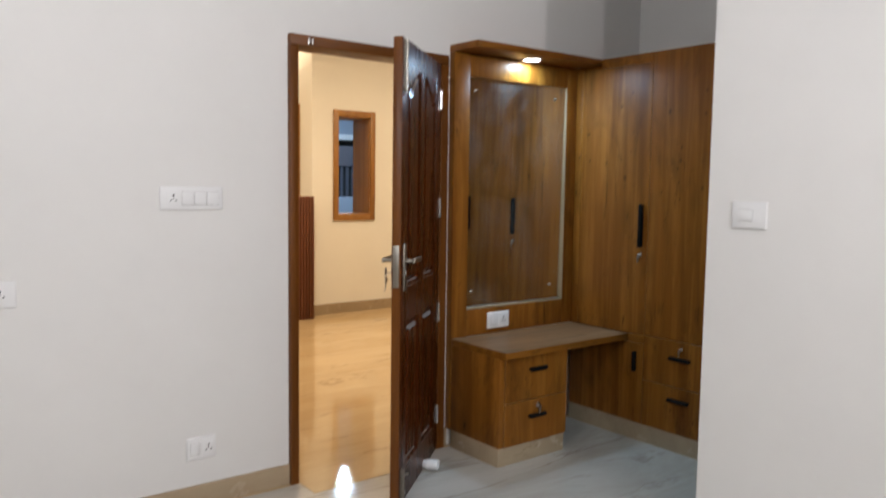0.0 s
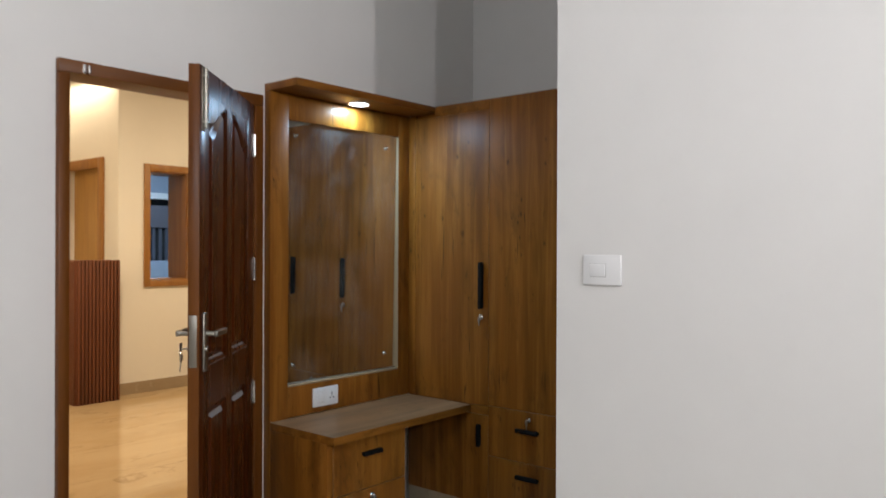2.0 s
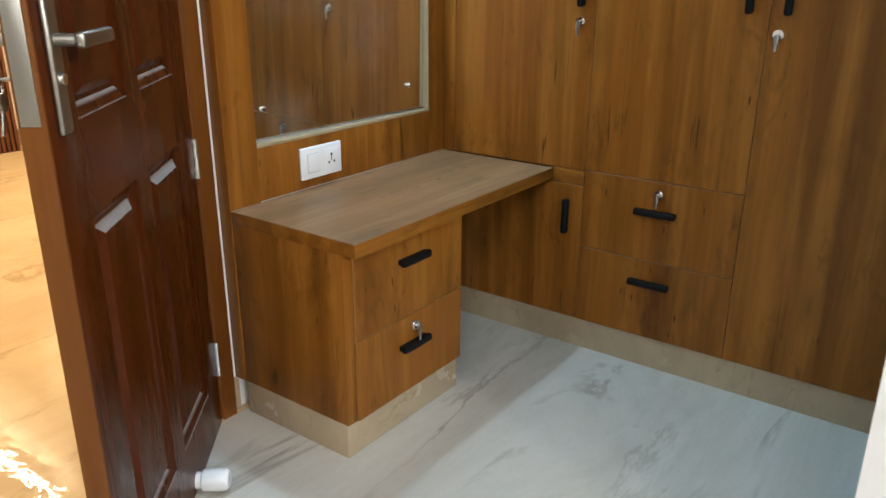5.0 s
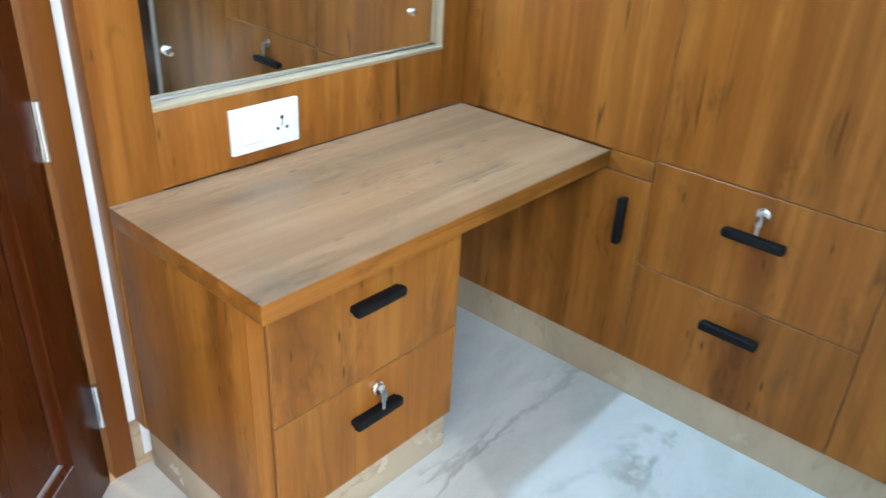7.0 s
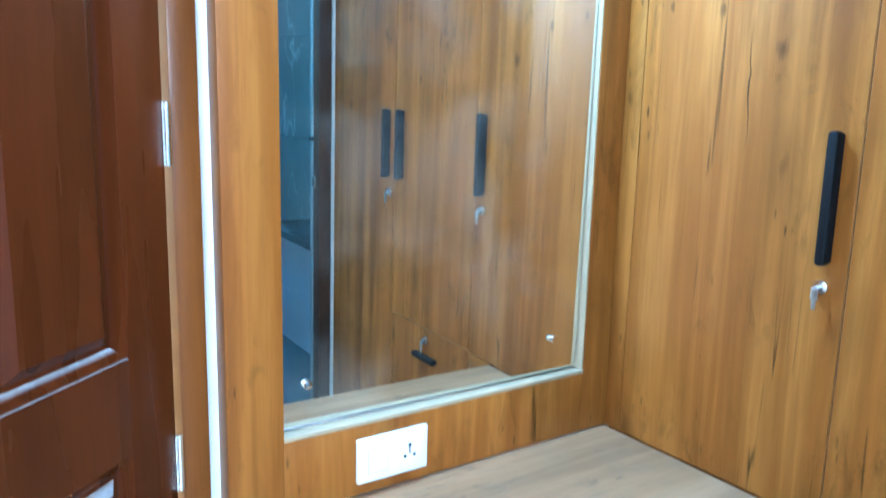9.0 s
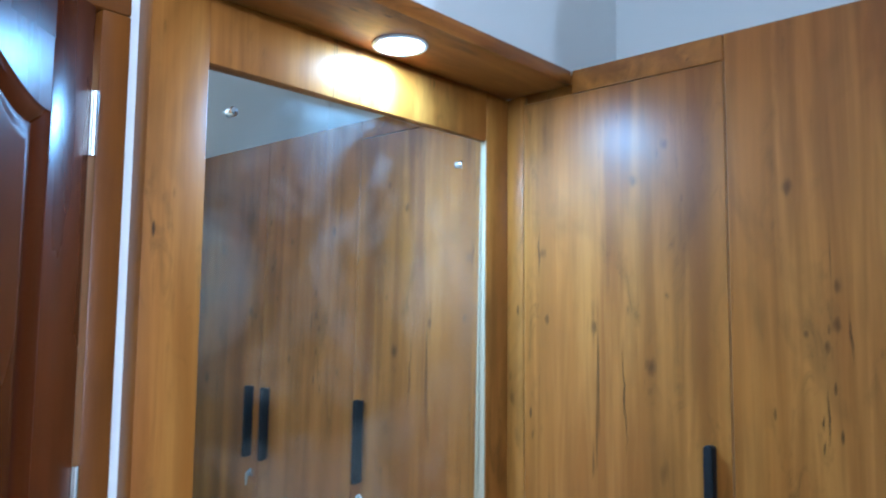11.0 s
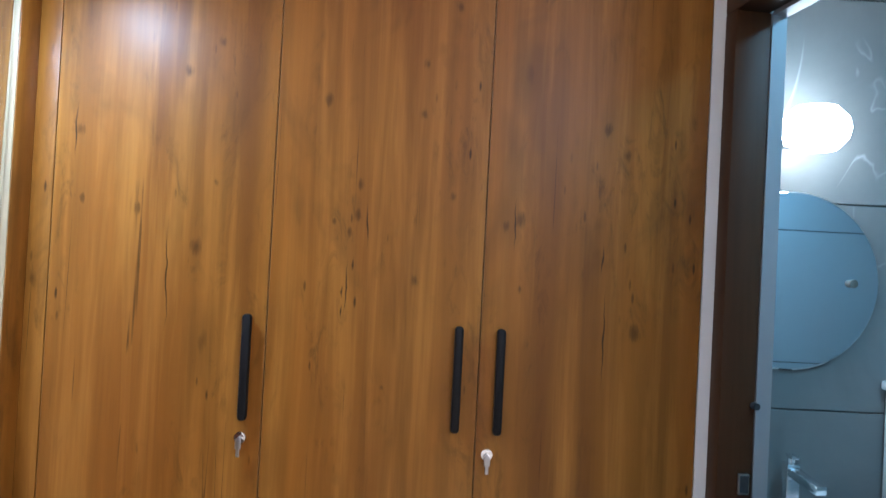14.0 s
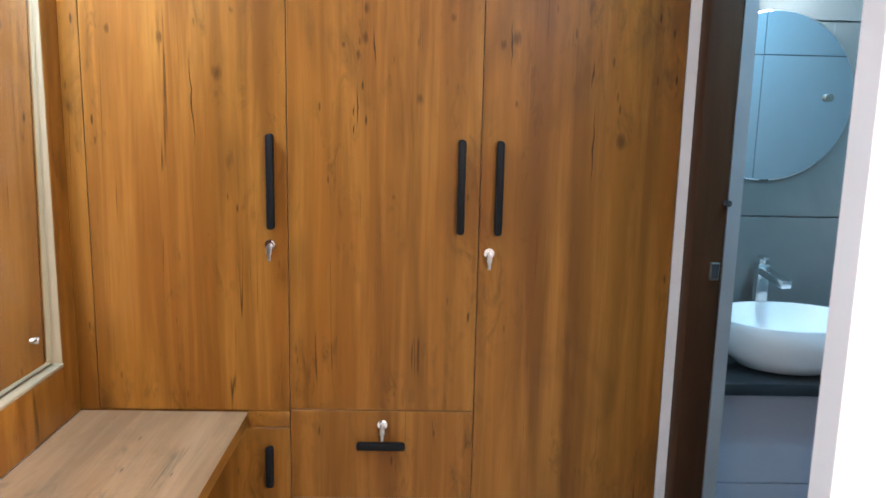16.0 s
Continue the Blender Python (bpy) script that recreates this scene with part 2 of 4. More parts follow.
LIGHT, DARK = (0.24, 0.089, 0.0108), (0.112, 0.0355, 0.0045)
M = {
    "oak": laminate("oak_laminate", "z", LIGHT, DARK),
    "oak_front": laminate("oak_laminate_fronts", "z", LIGHT, DARK, origin=(3.5, 2.2, 0)),
    "oak_flat": laminate("oak_laminate_lying", "x", LIGHT, DARK),
    "oak_dusty": laminate("oak_laminate_dusty_top", "x", (0.26, 0.128, 0.049), (0.118, 0.055, 0.019), 0.42, 0.17),
    "oak_edge": plain("oak_edge_band", (0.3, 0.135, 0.035), 0.45, grain=90),
    "teak": polished("polished_dark_teak", (0.07, 0.0145, 0.0022), (0.044, 0.009, 0.0015), rough=0.26, greyed=True, shine=0.18),
    "teak_frame": polished("polished_teak_frame", (0.16, 0.052, 0.006), (0.1, 0.031, 0.004), rough=0.34, shine=0.25),
    "teak_head": polished("polished_teak_head", (0.16, 0.054, 0.0075), (0.1, 0.032, 0.005), "x", 0.34),
    "bath_frame": polished("brown_bath_frame", (0.062, 0.025, 0.0095), (0.038, 0.015, 0.006), rough=0.5, shine=0.12),
    "hall_wood": polished("amber_wood", (0.38, 0.185, 0.048), (0.26, 0.115, 0.028), rough=0.4),
    "hall_door": polished("ochre_door", (0.5, 0.3, 0.09), (0.4, 0.22, 0.06), rough=0.4),
    "slat": polished("red_brown_slat", (0.17, 0.055, 0.022), (0.11, 0.036, 0.014), rough=0.45),
    "paint": wall_paint("white_wall_paint", (0.72, 0.71, 0.69)),
    "ceiling": wall_paint("ceiling_paint", (0.8, 0.79, 0.78)),
    "taupe": wall_paint("unseen_wall_taupe", (0.5, 0.475, 0.44)),
    "cream": wall_paint("cream_wall_paint", (0.84, 0.81, 0.73)),
    "marble": marble("pale_marble", (0.58, 0.555, 0.5), (0.42, 0.39, 0.33), (0.2, 0.16, 0.115)),
    # the same marble with the hall's warm light put into its colour
    "warm_lit_marble": marble("marble_with_warm_light", (0.6, 0.45, 0.26), (0.5, 0.35, 0.18), (0.28, 0.18, 0.09), 0.022, haze=0.02, wave=0.0005),
    "skirting": marble("tan_marble_skirting", (0.4, 0.31, 0.2), (0.33, 0.25, 0.16), (0.24, 0.17, 0.1), 0.25, 3.0, 10),
    "black": plain("matt_black_metal", (0.006, 0.0055, 0.0055), 0.55, **{"Specular IOR Level": 0.16}),
    "chrome": plain("chrome", (0.82, 0.82, 0.82), 0.14, 1.0, amount=0.04),
    "steel": plain("satin_steel", (0.36, 0.335, 0.29), 0.36, 1.0),
    "key_metal": plain("worn_key_metal", (0.42, 0.41, 0.4), 0.3, 1.0),
    "plastic": plain("white_plastic", (0.75, 0.75, 0.75), 0.34, amount=0.02),
    "slot": plain("socket_slot", (0.02, 0.02, 0.02), 0.7),
    "gap": plain("rocker_shade_grey", (0.42, 0.41, 0.4), 0.8),
    "cleat": plain("raw_board_edge", (0.32, 0.24, 0.14), 0.6),
    "granite": plain("black_granite", (0.03, 0.032, 0.036), 0.2, grain=400, amount=0.3),
    "ceramic": plain("white_ceramic", (0.85, 0.85, 0.85), 0.12, amount=0.01),
    "tile": None,
    "grout": plain("dark_grout", (0.08, 0.09, 0.09), 0.85),
    "bath_pale": wall_paint("pale_tile_face", (0.38, 0.46, 0.48), 0.3),
    "bath_base": wall_paint("lilac_tile_face", (0.4, 0.385, 0.43), 0.3),
    "lit_cool": glow("lit_cool_diffuser", (0.9, 0.96, 1.0), 14.0),
    "lit_bath": glow("lit_bath_globe", (0.8, 0.95, 1.0), 14.0),
    "lit_warm": glow("lit_warm_diffuser", (1.0, 0.82, 0.52), 10.0),
    "night": plain("dark_room_paint", (0.10, 0.10, 0.12), 0.7),
    "blind": plain("blind_fabric", (0.16, 0.15, 0.17), 0.9),
    "grey_blue": plain("grey_blue_paint", (0.35, 0.40, 0.48), 0.5),
}


def tile_material():
    n = Nodes("grey_stone_tile")
    v = n.coords((1, 1, 1), 4.0)
    g = n.noise(v, 2.2, 6, 0.6, 0.6)
    col = n.mix(n.ramp(g, [(0.3, 0.0), (0.7, 1.0)]), (0.12, 0.125, 0.12), (0.17, 0.175, 0.165))
    w = n.noise(n.coords((1, 1.6, 0.7), 4.0), 1.5, 4, 0.5, 0.8)
    line = n.maths("ABSOLUTE", n.maths("SUBTRACT", w, 0.5))
    gate = n.ramp(n.noise(v, 1.4, 2), [(0.5, 0.0), (0.6, 1.0)])
    col = n.mix(n.maths("MULTIPLY", n.maths("MULTIPLY", n.ramp(line, [(0.0, 1.0), (0.007, 0.0)]), gate), 0.4), col, (0.7, 0.7, 0.68))
    return n.finish(col, 0.28)


def mirror_material():
    n = Nodes("dusty_mirror")
    v = n.coords()
    smear = n.ramp(n.noise(v, 5.0, 5, 0.6, 0.8), [(0.5, 0.0), (0.85, 1.0)])
    r = n.maths("ADD", n.maths("MULTIPLY", smear, 0.05), 0.008)
    # wiped dust dulls the glass in patches
    wipe = n.ramp(n.noise(n.coords((1, 1, 1), 0, (0, 30, 0)), 4.0, 4, 0.55, 0.5), [(0.45, 0.0), (0.7, 1.0)])
    metal = n.maths("SUBTRACT", 0.995, n.maths("MULTIPLY", wipe, 0.06))
    return n.finish((0.78, 0.79, 0.73), r, metal)


M["tile"] = tile_material()
M["bath_floor"] = marble("dark_grey_stone", (0.09, 0.095, 0.1), (0.06, 0.065, 0.07), (0.16, 0.16, 0.16), 0.3)
M["reveal"] = plain("grey_stone_reveal", (0.24, 0.245, 0.25), 0.4)
M["mirror"] = mirror_material()
M["bath_mirror"] = Nodes("clean_mirror").finish((0.78, 0.82, 0.84), 0.015, 1.0)
M["glass"] = Nodes("window_glass").finish((0.9, 0.95, 0.95), 0.02, 0.0, **{"Transmission Weight": 1.0, "IOR": 1.45})


# ---- mesh helpers ----
def box(bm, x0, x1, y0, y1, z0, z1, bevel=0.0, segments=2):
    made = bmesh.ops.create_cube(bm, size=1.0, matrix=Matrix.Translation(((x0 + x1) / 2, (y0 + y1) / 2, (z0 + z1) / 2)) @ Matrix.Diagonal((x1 - x0, y1 - y0, z1 - z0, 1)))
    if bevel:
        edges = list({e for v in made["verts"] for e in v.link_edges})
        bmesh.ops.bevel(bm, geom=edges, offset=bevel, segments=segments, affect="EDGES", profile=0.5)
    return bm


def boxed(*args, **kw):
    return box(bmesh.new(), *args, **kw)


def rod(bm, a, b, r, r2=None, n=20):
    a, b = Vector(a), Vector(b)
    m = Matrix.Translation((a + b) / 2) @ (b - a).to_track_quat("Z", "Y").to_matrix().to_4x4()
    bmesh.ops.create_cone(bm, cap_ends=True, segments=n, radius1=r, radius2=r if r2 is None else r2, depth=(b - a).length, matrix=m)
    return bm


def lathe(profile, n=40):
    """A turned solid about z from (radius, height) pairs."""
    bm = bmesh.new()
    rings = []
    for r, z in profile:
        rings.append([bm.verts.new((r * math.cos(2 * math.pi * i / n), r * math.sin(2 * math.pi * i / n), z)) for i in range(n)])
    for a, b in zip(rings, rings[1:]):
        for i in range(n):
            bm.faces.new((a[i], a[(i + 1) % n], b[(i + 1) % n], b[i]))
    bmesh.ops.recalc_face_normals(bm, faces=bm.faces)
    return bm


def prism(outline, z0, z1):
    """A solid over an outline of (x, y) pairs."""
    bm = bmesh.new()
    low = [bm.verts.new((x, y, z0)) for x, y in outline]
    high = [bm.verts.new((x, y, z1)) for x, y in outline]
    bm.faces.new(low[::-1])
    bm.faces.new(high)
    for i in range(len(outline)):
        j = (i + 1) % len(outline)
        bm.faces.new((low[i], low[j], high[j], high[i]))
    bmesh.ops.recalc_face_normals(bm, faces=bm.faces)
    return bm


def mesh_object(name, bm, material, smooth=False):
    me = bpy.data.meshes.new(name)
    bm.to_mesh(me)
    bm.free()
    me.materials.append(M[material])
    if smooth:
        me.shade_smooth()
        me.set_sharp_from_angle(angle=radians(35))
    return new(name, me)


def thing(name, place, label, category, group="", turn=0.0):
    ob = new(name)
    ob.matrix_world = pose(*place, 0, 0, turn)
    return tagged(ob, label, category, group)


def part(name, bm, material, parent, label="", local=False, smooth=True):
    """One mesh under a thing or a part; bm is in the world's metres unless local."""
    if not local:
        top = parent.parent if parent.type == "MESH" and parent.parent else parent
        bm.transform(top.matrix_basis.inverted())
    ob = mesh_object(name, bm, material, smooth)
    ob.parent = parent
    return tagged(ob, label)


def structure(name, bm, material, label=""):
    ob = mesh_object(name, bm, material)
    return tagged(ob, label, kind="structure")


def solo(name, bm, material, label, category, group=""):
    """A thing of one mesh, its origin at its base."""
    zs = [v.co for v in bm.verts]
    mid = Vector((sum(v.x for v in zs) / len(zs), sum(v.y for v in zs) / len(zs), min(v.z for v in zs)))
    bm.transform(Matrix.Translation(-mid))
    ob = mesh_object(name, bm, material, True)
    ob.location = mid
    return tagged(ob, label, category, group)


# ---- structure ----
WY = 3.045          # face of the wall with the bedroom door
PX, PY = 2.287, 1.488   # corner of the projecting pier
DY = 1.422           # face of the wall with the bathroom door
BX = 3.82           # face of the end wall behind the wardrobe
LOW, HIGH = 3.09, 3.32  # ceilings over the dressing corner and over the bedroom
X0, Y0 = -1.5, -2.3     # far sides of the bedroom
EDGE = WY - 0.028   # line on which the two marble floors meet
HY = 7.15           # far wall of the hall
HX = 3.64           # corner of the hall

# hall floor in the golden copy of the marble, its warm light painted in
structure("floor_hall", boxed(X0 - 0.15, 8.2, EDGE, 11.4, -0.12, 0.0), "warm_lit_marble", "polished beige marble hall floor, warm hall light in its colour")
structure("floor", boxed(X0 - 0.15, 8.2, Y0 - 0.15, EDGE, -0.12, 0.0), "marble", "polished pale marble floor with thin grey-brown veins")

bm = bmesh.new()
box(bm, X0 - 0.15, 1.313, WY, WY + 0.16, 0, HIGH)
box(bm, 1.313, 2.223, WY, WY + 0.16, 2.103, HIGH)
box(bm, 2.223, BX + 0.15, WY, WY + 0.16, 0, HIGH)
structure("wall_north", bm, "paint", "white painted wall around the bedroom door")
structure("wall_east", boxed(BX, BX + 0.15, DY, WY, 0, HIGH), "paint", "white painted wall above the wardrobe")
bm = bmesh.new()
box(bm, PX, 2.35, DY, PY, 0, HIGH)
box(bm, PX, 2.362, 1.3, DY, 0, HIGH)
box(bm, 3.192, BX + 0.15, 1.3, DY, 0, HIGH)
box(bm, 3.192, BX, DY, 1.454, 0, HIGH)
structure("wall_bath", bm, "paint", "white painted wall around the bathroom doorway")
# the wall over the bathroom doorway runs a little askew
SKEW = Matrix.Translation((3.19, DY, 0)) @ Matrix.Rotation(radians(7), 4, "Z") @ Matrix.Translation((-3.19, -DY, 0))
bm = boxed(2.335, 3.192, 1.3, DY, 2.135, HIGH)
bm.transform(SKEW)
structure("wall_bath_over", bm, "paint", "white painted wall over the bathroom doorway")
structure("wall_pier", boxed(PX, PX + 0.12, Y0, 1.3, 0, HIGH), "paint", "plain white painted bedroom wall")
# unseen walls; their taupe tone is chosen to set how much light bounces
structure("wall_south", boxed(X0, PX, Y0 - 0.15, Y0, 0, HIGH), "taupe", "unseen bedroom wall, taupe to set the bounced light")
structure("wall_west", boxed(X0 - 0.15, X0, Y0 - 0.15, WY, 0, HIGH), "taupe", "unseen bedroom wall, taupe to set the bounced light")
structure("ceiling", boxed(X0 - 0.15, PX - 0.05, Y0 - 0.15, WY, HIGH, HIGH + 0.1), "ceiling", "white bedroom ceiling")
structure("ceiling_low", boxed(PX - 0.05, BX + 0.15, DY, WY, LOW, HIGH + 0.1), "ceiling", "lowered white ceiling over the dressing corner")

# skirting of tan marble
bm = bmesh.new()
box(bm, X0, 1.309, WY - 0.012, WY, 0, 0.1, 0.002)
structure("baseboard", bm, "skirting", "tan marble skirting")
structure("baseboard_corner", boxed(2.227, 2.252, WY - 0.012, WY, 0, 0.1), "skirting", "tan marble skirting")
structure("baseboard_pier", boxed(PX - 0.012, PX, Y0, PY + 0.012, 0, 0.1, 0.002), "skirting", "tan marble skirting")

# thin golden slab added to paint the hall light that spills through the doorway
structure("warm_spill_slab", boxed(1.353, 1.9, 2.87, EDGE, 0.0, 0.003, 0.001), "warm_lit_marble", "thin golden slab that paints warm hall light on the floor")

# bedroom door frame
frame_1 = tagged(new("door_frame"), "polished brown teak door frame", kind="structure")
part("jamb", boxed(1.309, 1.351, WY - 0.028, WY + 0.13, 0, 2.056, 0.004), "teak_frame", frame_1)
part("jamb", boxed(2.178, 2.225, WY - 0.028, WY + 0.13, 0, 2.056, 0.004), "teak_frame", frame_1)
part("head", boxed(1.309, 2.225, WY - 0.028, WY + 0.13, 2.056, 2.107, 0.004), "teak_head", frame_1)
part("bolt_catch", box(boxed(1.395, 1.408, WY - 0.036, WY - 0.027, 2.06, 2.095, 0.002), 1.414, 1.424, WY - 0.036, WY - 0.027, 2.06, 2.095, 0.002), "chrome", frame_1, "small chrome bolt catch")

# hall
bm = bmesh.new()
W0, W1, V0, V1 = 3.953, 4.363, 1.085, 2.155
box(bm, HX, W0, HY, HY + 0.2, 0, 3.2)
box(bm, W1, 6.2, HY, HY + 0.2, 0, 3.2)
box(bm, W0, W1, HY, HY + 0.2, 0, V0)
box(bm, W0, W1, HY, HY + 0.2, V1, 3.2)
structure("wall_hall", bm, "cream", "cream painted hall wall with a framed opening")
bm = bmesh.new()
box(bm, HX, HX + 0.15, HY + 0.2, 7.48, 0, 3.2)
box(bm, HX, HX + 0.15, 7.48, 8.2, 2.2, 3.2)
box(bm, HX, HX + 0.15, 8.2, 10, 0, 3.2)
structure("wall_hall_side", bm, "cream", "cream painted hall wall with a door")
structure("wall_hall_end", boxed(-0.1, HX, 9.85, 10, 0, 3.2), "cream", "plain cream hall wall")
structure("wall_hall_west", boxed(-0.25, -0.1, WY + 0.16, 10, 0, 3.2), "cream", "plain cream hall wall")
structure("wall_hall_east", boxed(6.05, 6.2, WY + 0.16, HY, 0, 3.2), "cream", "plain cream hall wall")
structure("ceiling_hall", boxed(-0.25, 8.2, WY + 0.16, 11.4, 3.1, 3.3), "ceiling", "white hall ceiling")
structure("baseboard_hall", boxed(HX - 0.012, 6.05, HY - 0.014, HY, 0, 0.11, 0.002), "skirting", "tan marble skirting")

# bathroom shell
structure("floor_bath", boxed(2.42, BX - 0.009, -0.8, 1.31, 0.0005, 0.012), "bath_floor", "dark grey stone bathroom floor")
bath_west = structure("wall_bath_west", boxed(2.36, 2.412, -0.8, 1.19, 0, 2.6), "grout", "pale blue-grey tiled bathroom wall")
structure("wall_bath_south", boxed(2.42, BX, -0.95, -0.8, 0, 2.6), "bath_pale", "pale blue-grey tiled bathroom wall")
structure("ceiling_bath", boxed(2.42, BX, -0.8, 1.3, 2.37, 2.5), "ceiling", "white bathroom ceiling")
bath_wall = structure("wall_bath_tiled", boxed(BX - 0.008, BX + 0.15, -0.8, 1.3, 0, 2.6), "grout", "grey stone tiles with dark joints")

# bathroom door frame
frame_2 = tagged(new("bath_door_frame"), "brown wooden bathroom door frame", kind="structure")
for x0, x1 in ((3.14, 3.19), (2.364, 2.414)):
    part("jamb", boxed(x0, x1, 1.3425, DY + 0.006, 0, 2.08, 0.004), "bath_frame", frame_2)
part("head", boxed(2.364, 3.19, 1.3425, DY + 0.006, 2.08, 2.133, 0.004), "bath_frame", frame_2)
part("reveal", boxed(3.138, 3.19, 1.306, 1.3415, 0, 2.08), "reveal", frame_2, "pale tile reveal behind the frame")
part("reveal", boxed(2.42, 3.137, 1.306, 1.3415, 2.072, 2.13), "reveal", frame_2, "pale tile reveal behind the frame")
part("strike_plate", boxed(3.134, 3.14, 1.352, 1.378, 0.992, 1.038, 0.001), "steel", frame_2, "steel strike plate")
part("strike_slot", boxed(3.1325, 3.1345, 1.355, 1.374, 0.996, 1.034), "slot", frame_2, "dark latch slot")
part("door_buffer", rod(bmesh.new(), (3.14, 1.347, 1.19), (3.124, 1.347, 1.19), 0.008), "slot", frame_2, "small dark buffer")
frame_2.matrix_world = SKEW


# ---- fittings ----
def bar_handle(parent, centre, length, along, out, width=0.0195, proud=0.03, nose=0.42):
    """A black bar handle with rounded ends, its face crowned; out: the way it stands off."""
    c, a, o = Vector(centre), Vector(along), Vector(out)
    m = Matrix((a, a.cross(o), o)).transposed().to_4x4()
    bm = bmesh.new()

    def ring(inset, z):
        hl, hw, r = length / 2 - inset, width / 2 - inset, width * nose - inset
        pts = []
        for k, (sx, sy) in enumerate(((1, 1), (-1, 1), (-1, -1), (1, -1))):
            for i in range(5):
                w = math.pi / 2 * (k + i / 4)
                pts.append((sx * (hl - r) + r * math.cos(w), sy * (hw - r) + r * math.sin(w)))
        return [bm.verts.new((x, y, z)) for x, y in pts]

    rings = [ring(0.003, 0.0), ring(0.003, proud * 0.4), ring(0.0, proud * 0.45), ring(0.0, proud - 0.004), ring(0.0012, proud - 0.0012), ring(0.004, proud)]
    for p, q in zip(rings, rings[1:]):
        for i in range(len(p)):
            k = (i + 1) % len(p)
            bm.faces.new((p[i], p[k], q[k], q[i]))
    bm.faces.new(rings[0][::-1])
    bm.faces.new(rings[-1])
    bmesh.ops.recalc_face_normals(bm, faces=bm.faces)
    bm.transform(Matrix.Translation(c) @ m)
    return part("handle", bm, "black", parent, "matt black bar handle")


def cam_lock(parent, centre, out, drop=(0, 0, -1)):
    """A chrome cam lock with its key left in, hanging."""
    c, o, d = Vector(centre), Vector(out), Vector(drop)
    part("lock", rod(rod(bmesh.new(), c, c + o * 0.006, 0.0135), c + o * 0.005, c + o * 0.013, 0.0105), "chrome", parent, "round chrome cam lock")
    bm = rod(bmesh.new(), c + o * 0.012, c + o * 0.022, 0.004, n=10)
    s = o.cross(d)
    m = Matrix((s, o, d)).transposed().to_4x4()
    key = boxed(-0.0068, 0.0068, -0.0015, 0.0015, 0.0, 0.022, 0.001)
    box(key, -0.004, 0.004, -0.001, 0.001, 0.018, 0.04, 0.0008)
    key.transform(Matrix.Translation(c + o * 0.022) @ m)
    spare = bpy.data.meshes.new("key")
    key.to_mesh(spare)
    key.free()
    bm.from_mesh(spare)
    bpy.data.meshes.remove(spare)
    part("key", bm, "key_metal", parent, "small key left in the lock")


def front(name, x0, x1, y0, y1, z0, z1, parent, axis, grain="oak"):
    """A cabinet front of laminate with its thin pale edge band showing at the joints; axis: the way it faces."""
    e = 0.0007
    if axis == "x":
        ob = part(name, boxed(x0, x1, y0 + e, y1 - e, z0 + e, z1 - e, 0.0008, segments=1), grain, parent)
        part("edge_band", boxed(x0 + 0.0012, x1 - 0.001, y0, y1, z0, z1), "oak_edge", ob, "pale edge band")
    else:
        ob = part(name, boxed(x0 + e, x1 - e, y0, y1, z0 + e, z1 - e, 0.0008, segments=1), grain, parent)
        part("edge_band", boxed(x0, x1, y0 + 0.0012, y1 - 0.001, z0, z1), "oak_edge", ob, "pale edge band")
    return ob


FX = 3.19   # face of the wardrobe doors
OUT, UP, ALONG = (-1, 0, 0), (0, 0, 1), (0, 1, 0)
G = 0.0012

# ---- wardrobe ----
wardrobe = thing("wardrobe", (3.5, 2.2, 0), "wall-to-wall wardrobe in rustic oak laminate with black handles", "wardrobe")
bm = bmesh.new()
box(bm, FX + 0.02, BX - 0.003, 1.457, 1.475, 0.1, 2.163)
box(bm, FX + 0.02, BX - 0.003, 2.985, 3.003, 0.1, 2.163)
box(bm, FX + 0.021, BX - 0.003, 1.476, 2.984, 2.145, 2.164)
box(bm, FX + 0.021, BX - 0.003, 1.476, 2.984, 0.1, 0.118)
box(bm, FX + 0.03, FX + 0.034, 1.476, 2.984, 0.119, 2.144)
part("carcass", bm, "oak_flat", wardrobe)
part("plinth", boxed(FX + 0.004, FX + 0.03, 1.457, 3.0, 0.0, 0.1), "skirting", wardrobe, "tan marble plinth")
part("filler", boxed(FX, FX + 0.019, 2.951 + G, 3.004, 0.604, 2.131, 0.001), "oak_front", wardrobe)
part("header", boxed(FX, FX + 0.019, 2.449 + G, 2.81, 2.111 + G, 2.166, 0.001), "oak_flat", wardrobe)
door = front("door", FX, FX + 0.019, 2.449 + G, 2.951 - G, 0.606, 2.111 - G, wardrobe, "x", "oak_front")
bar_handle(door, (FX, 2.489, 1.218), 0.24, UP, OUT)
cam_lock(door, (FX, 2.494, 1.056), OUT)
door = front("door", FX, FX + 0.019, 1.96 + G, 2.449 - G, 0.61 + G, 2.166, wardrobe, "x", "oak_front")
bar_handle(door, (FX, 2.009, 1.213), 0.24, UP, OUT)
door = front("door", FX, FX + 0.019, 1.456, 1.96 - G, 0.102, 2.166, wardrobe, "x", "oak_front")
bar_handle(door, (FX, 1.913, 1.212), 0.24, UP, OUT)
cam_lock(door, (FX, 1.932, 1.043), OUT)
for z0, z1, hz, keyed in ((0.357 + G, 0.61 - G, 0.514, True), (0.102, 0.357 - G, 0.285, False)):
    drawer = front("drawer", FX, FX + 0.019, 1.96 + G, 2.449 - G, z0, z1, wardrobe, "x", "oak_front")
    bar_handle(drawer, (FX, 2.207, hz), 0.13, ALONG, OUT, 0.02, 0.024, 0.3)
    if keyed:
        cam_lock(drawer, (FX, 2.203, 0.572), OUT)
part("rail", boxed(FX, FX + 0.019, 2.449 + G, 2.56, 0.558 + G, 0.604, 0.001), "oak_flat", wardrobe)
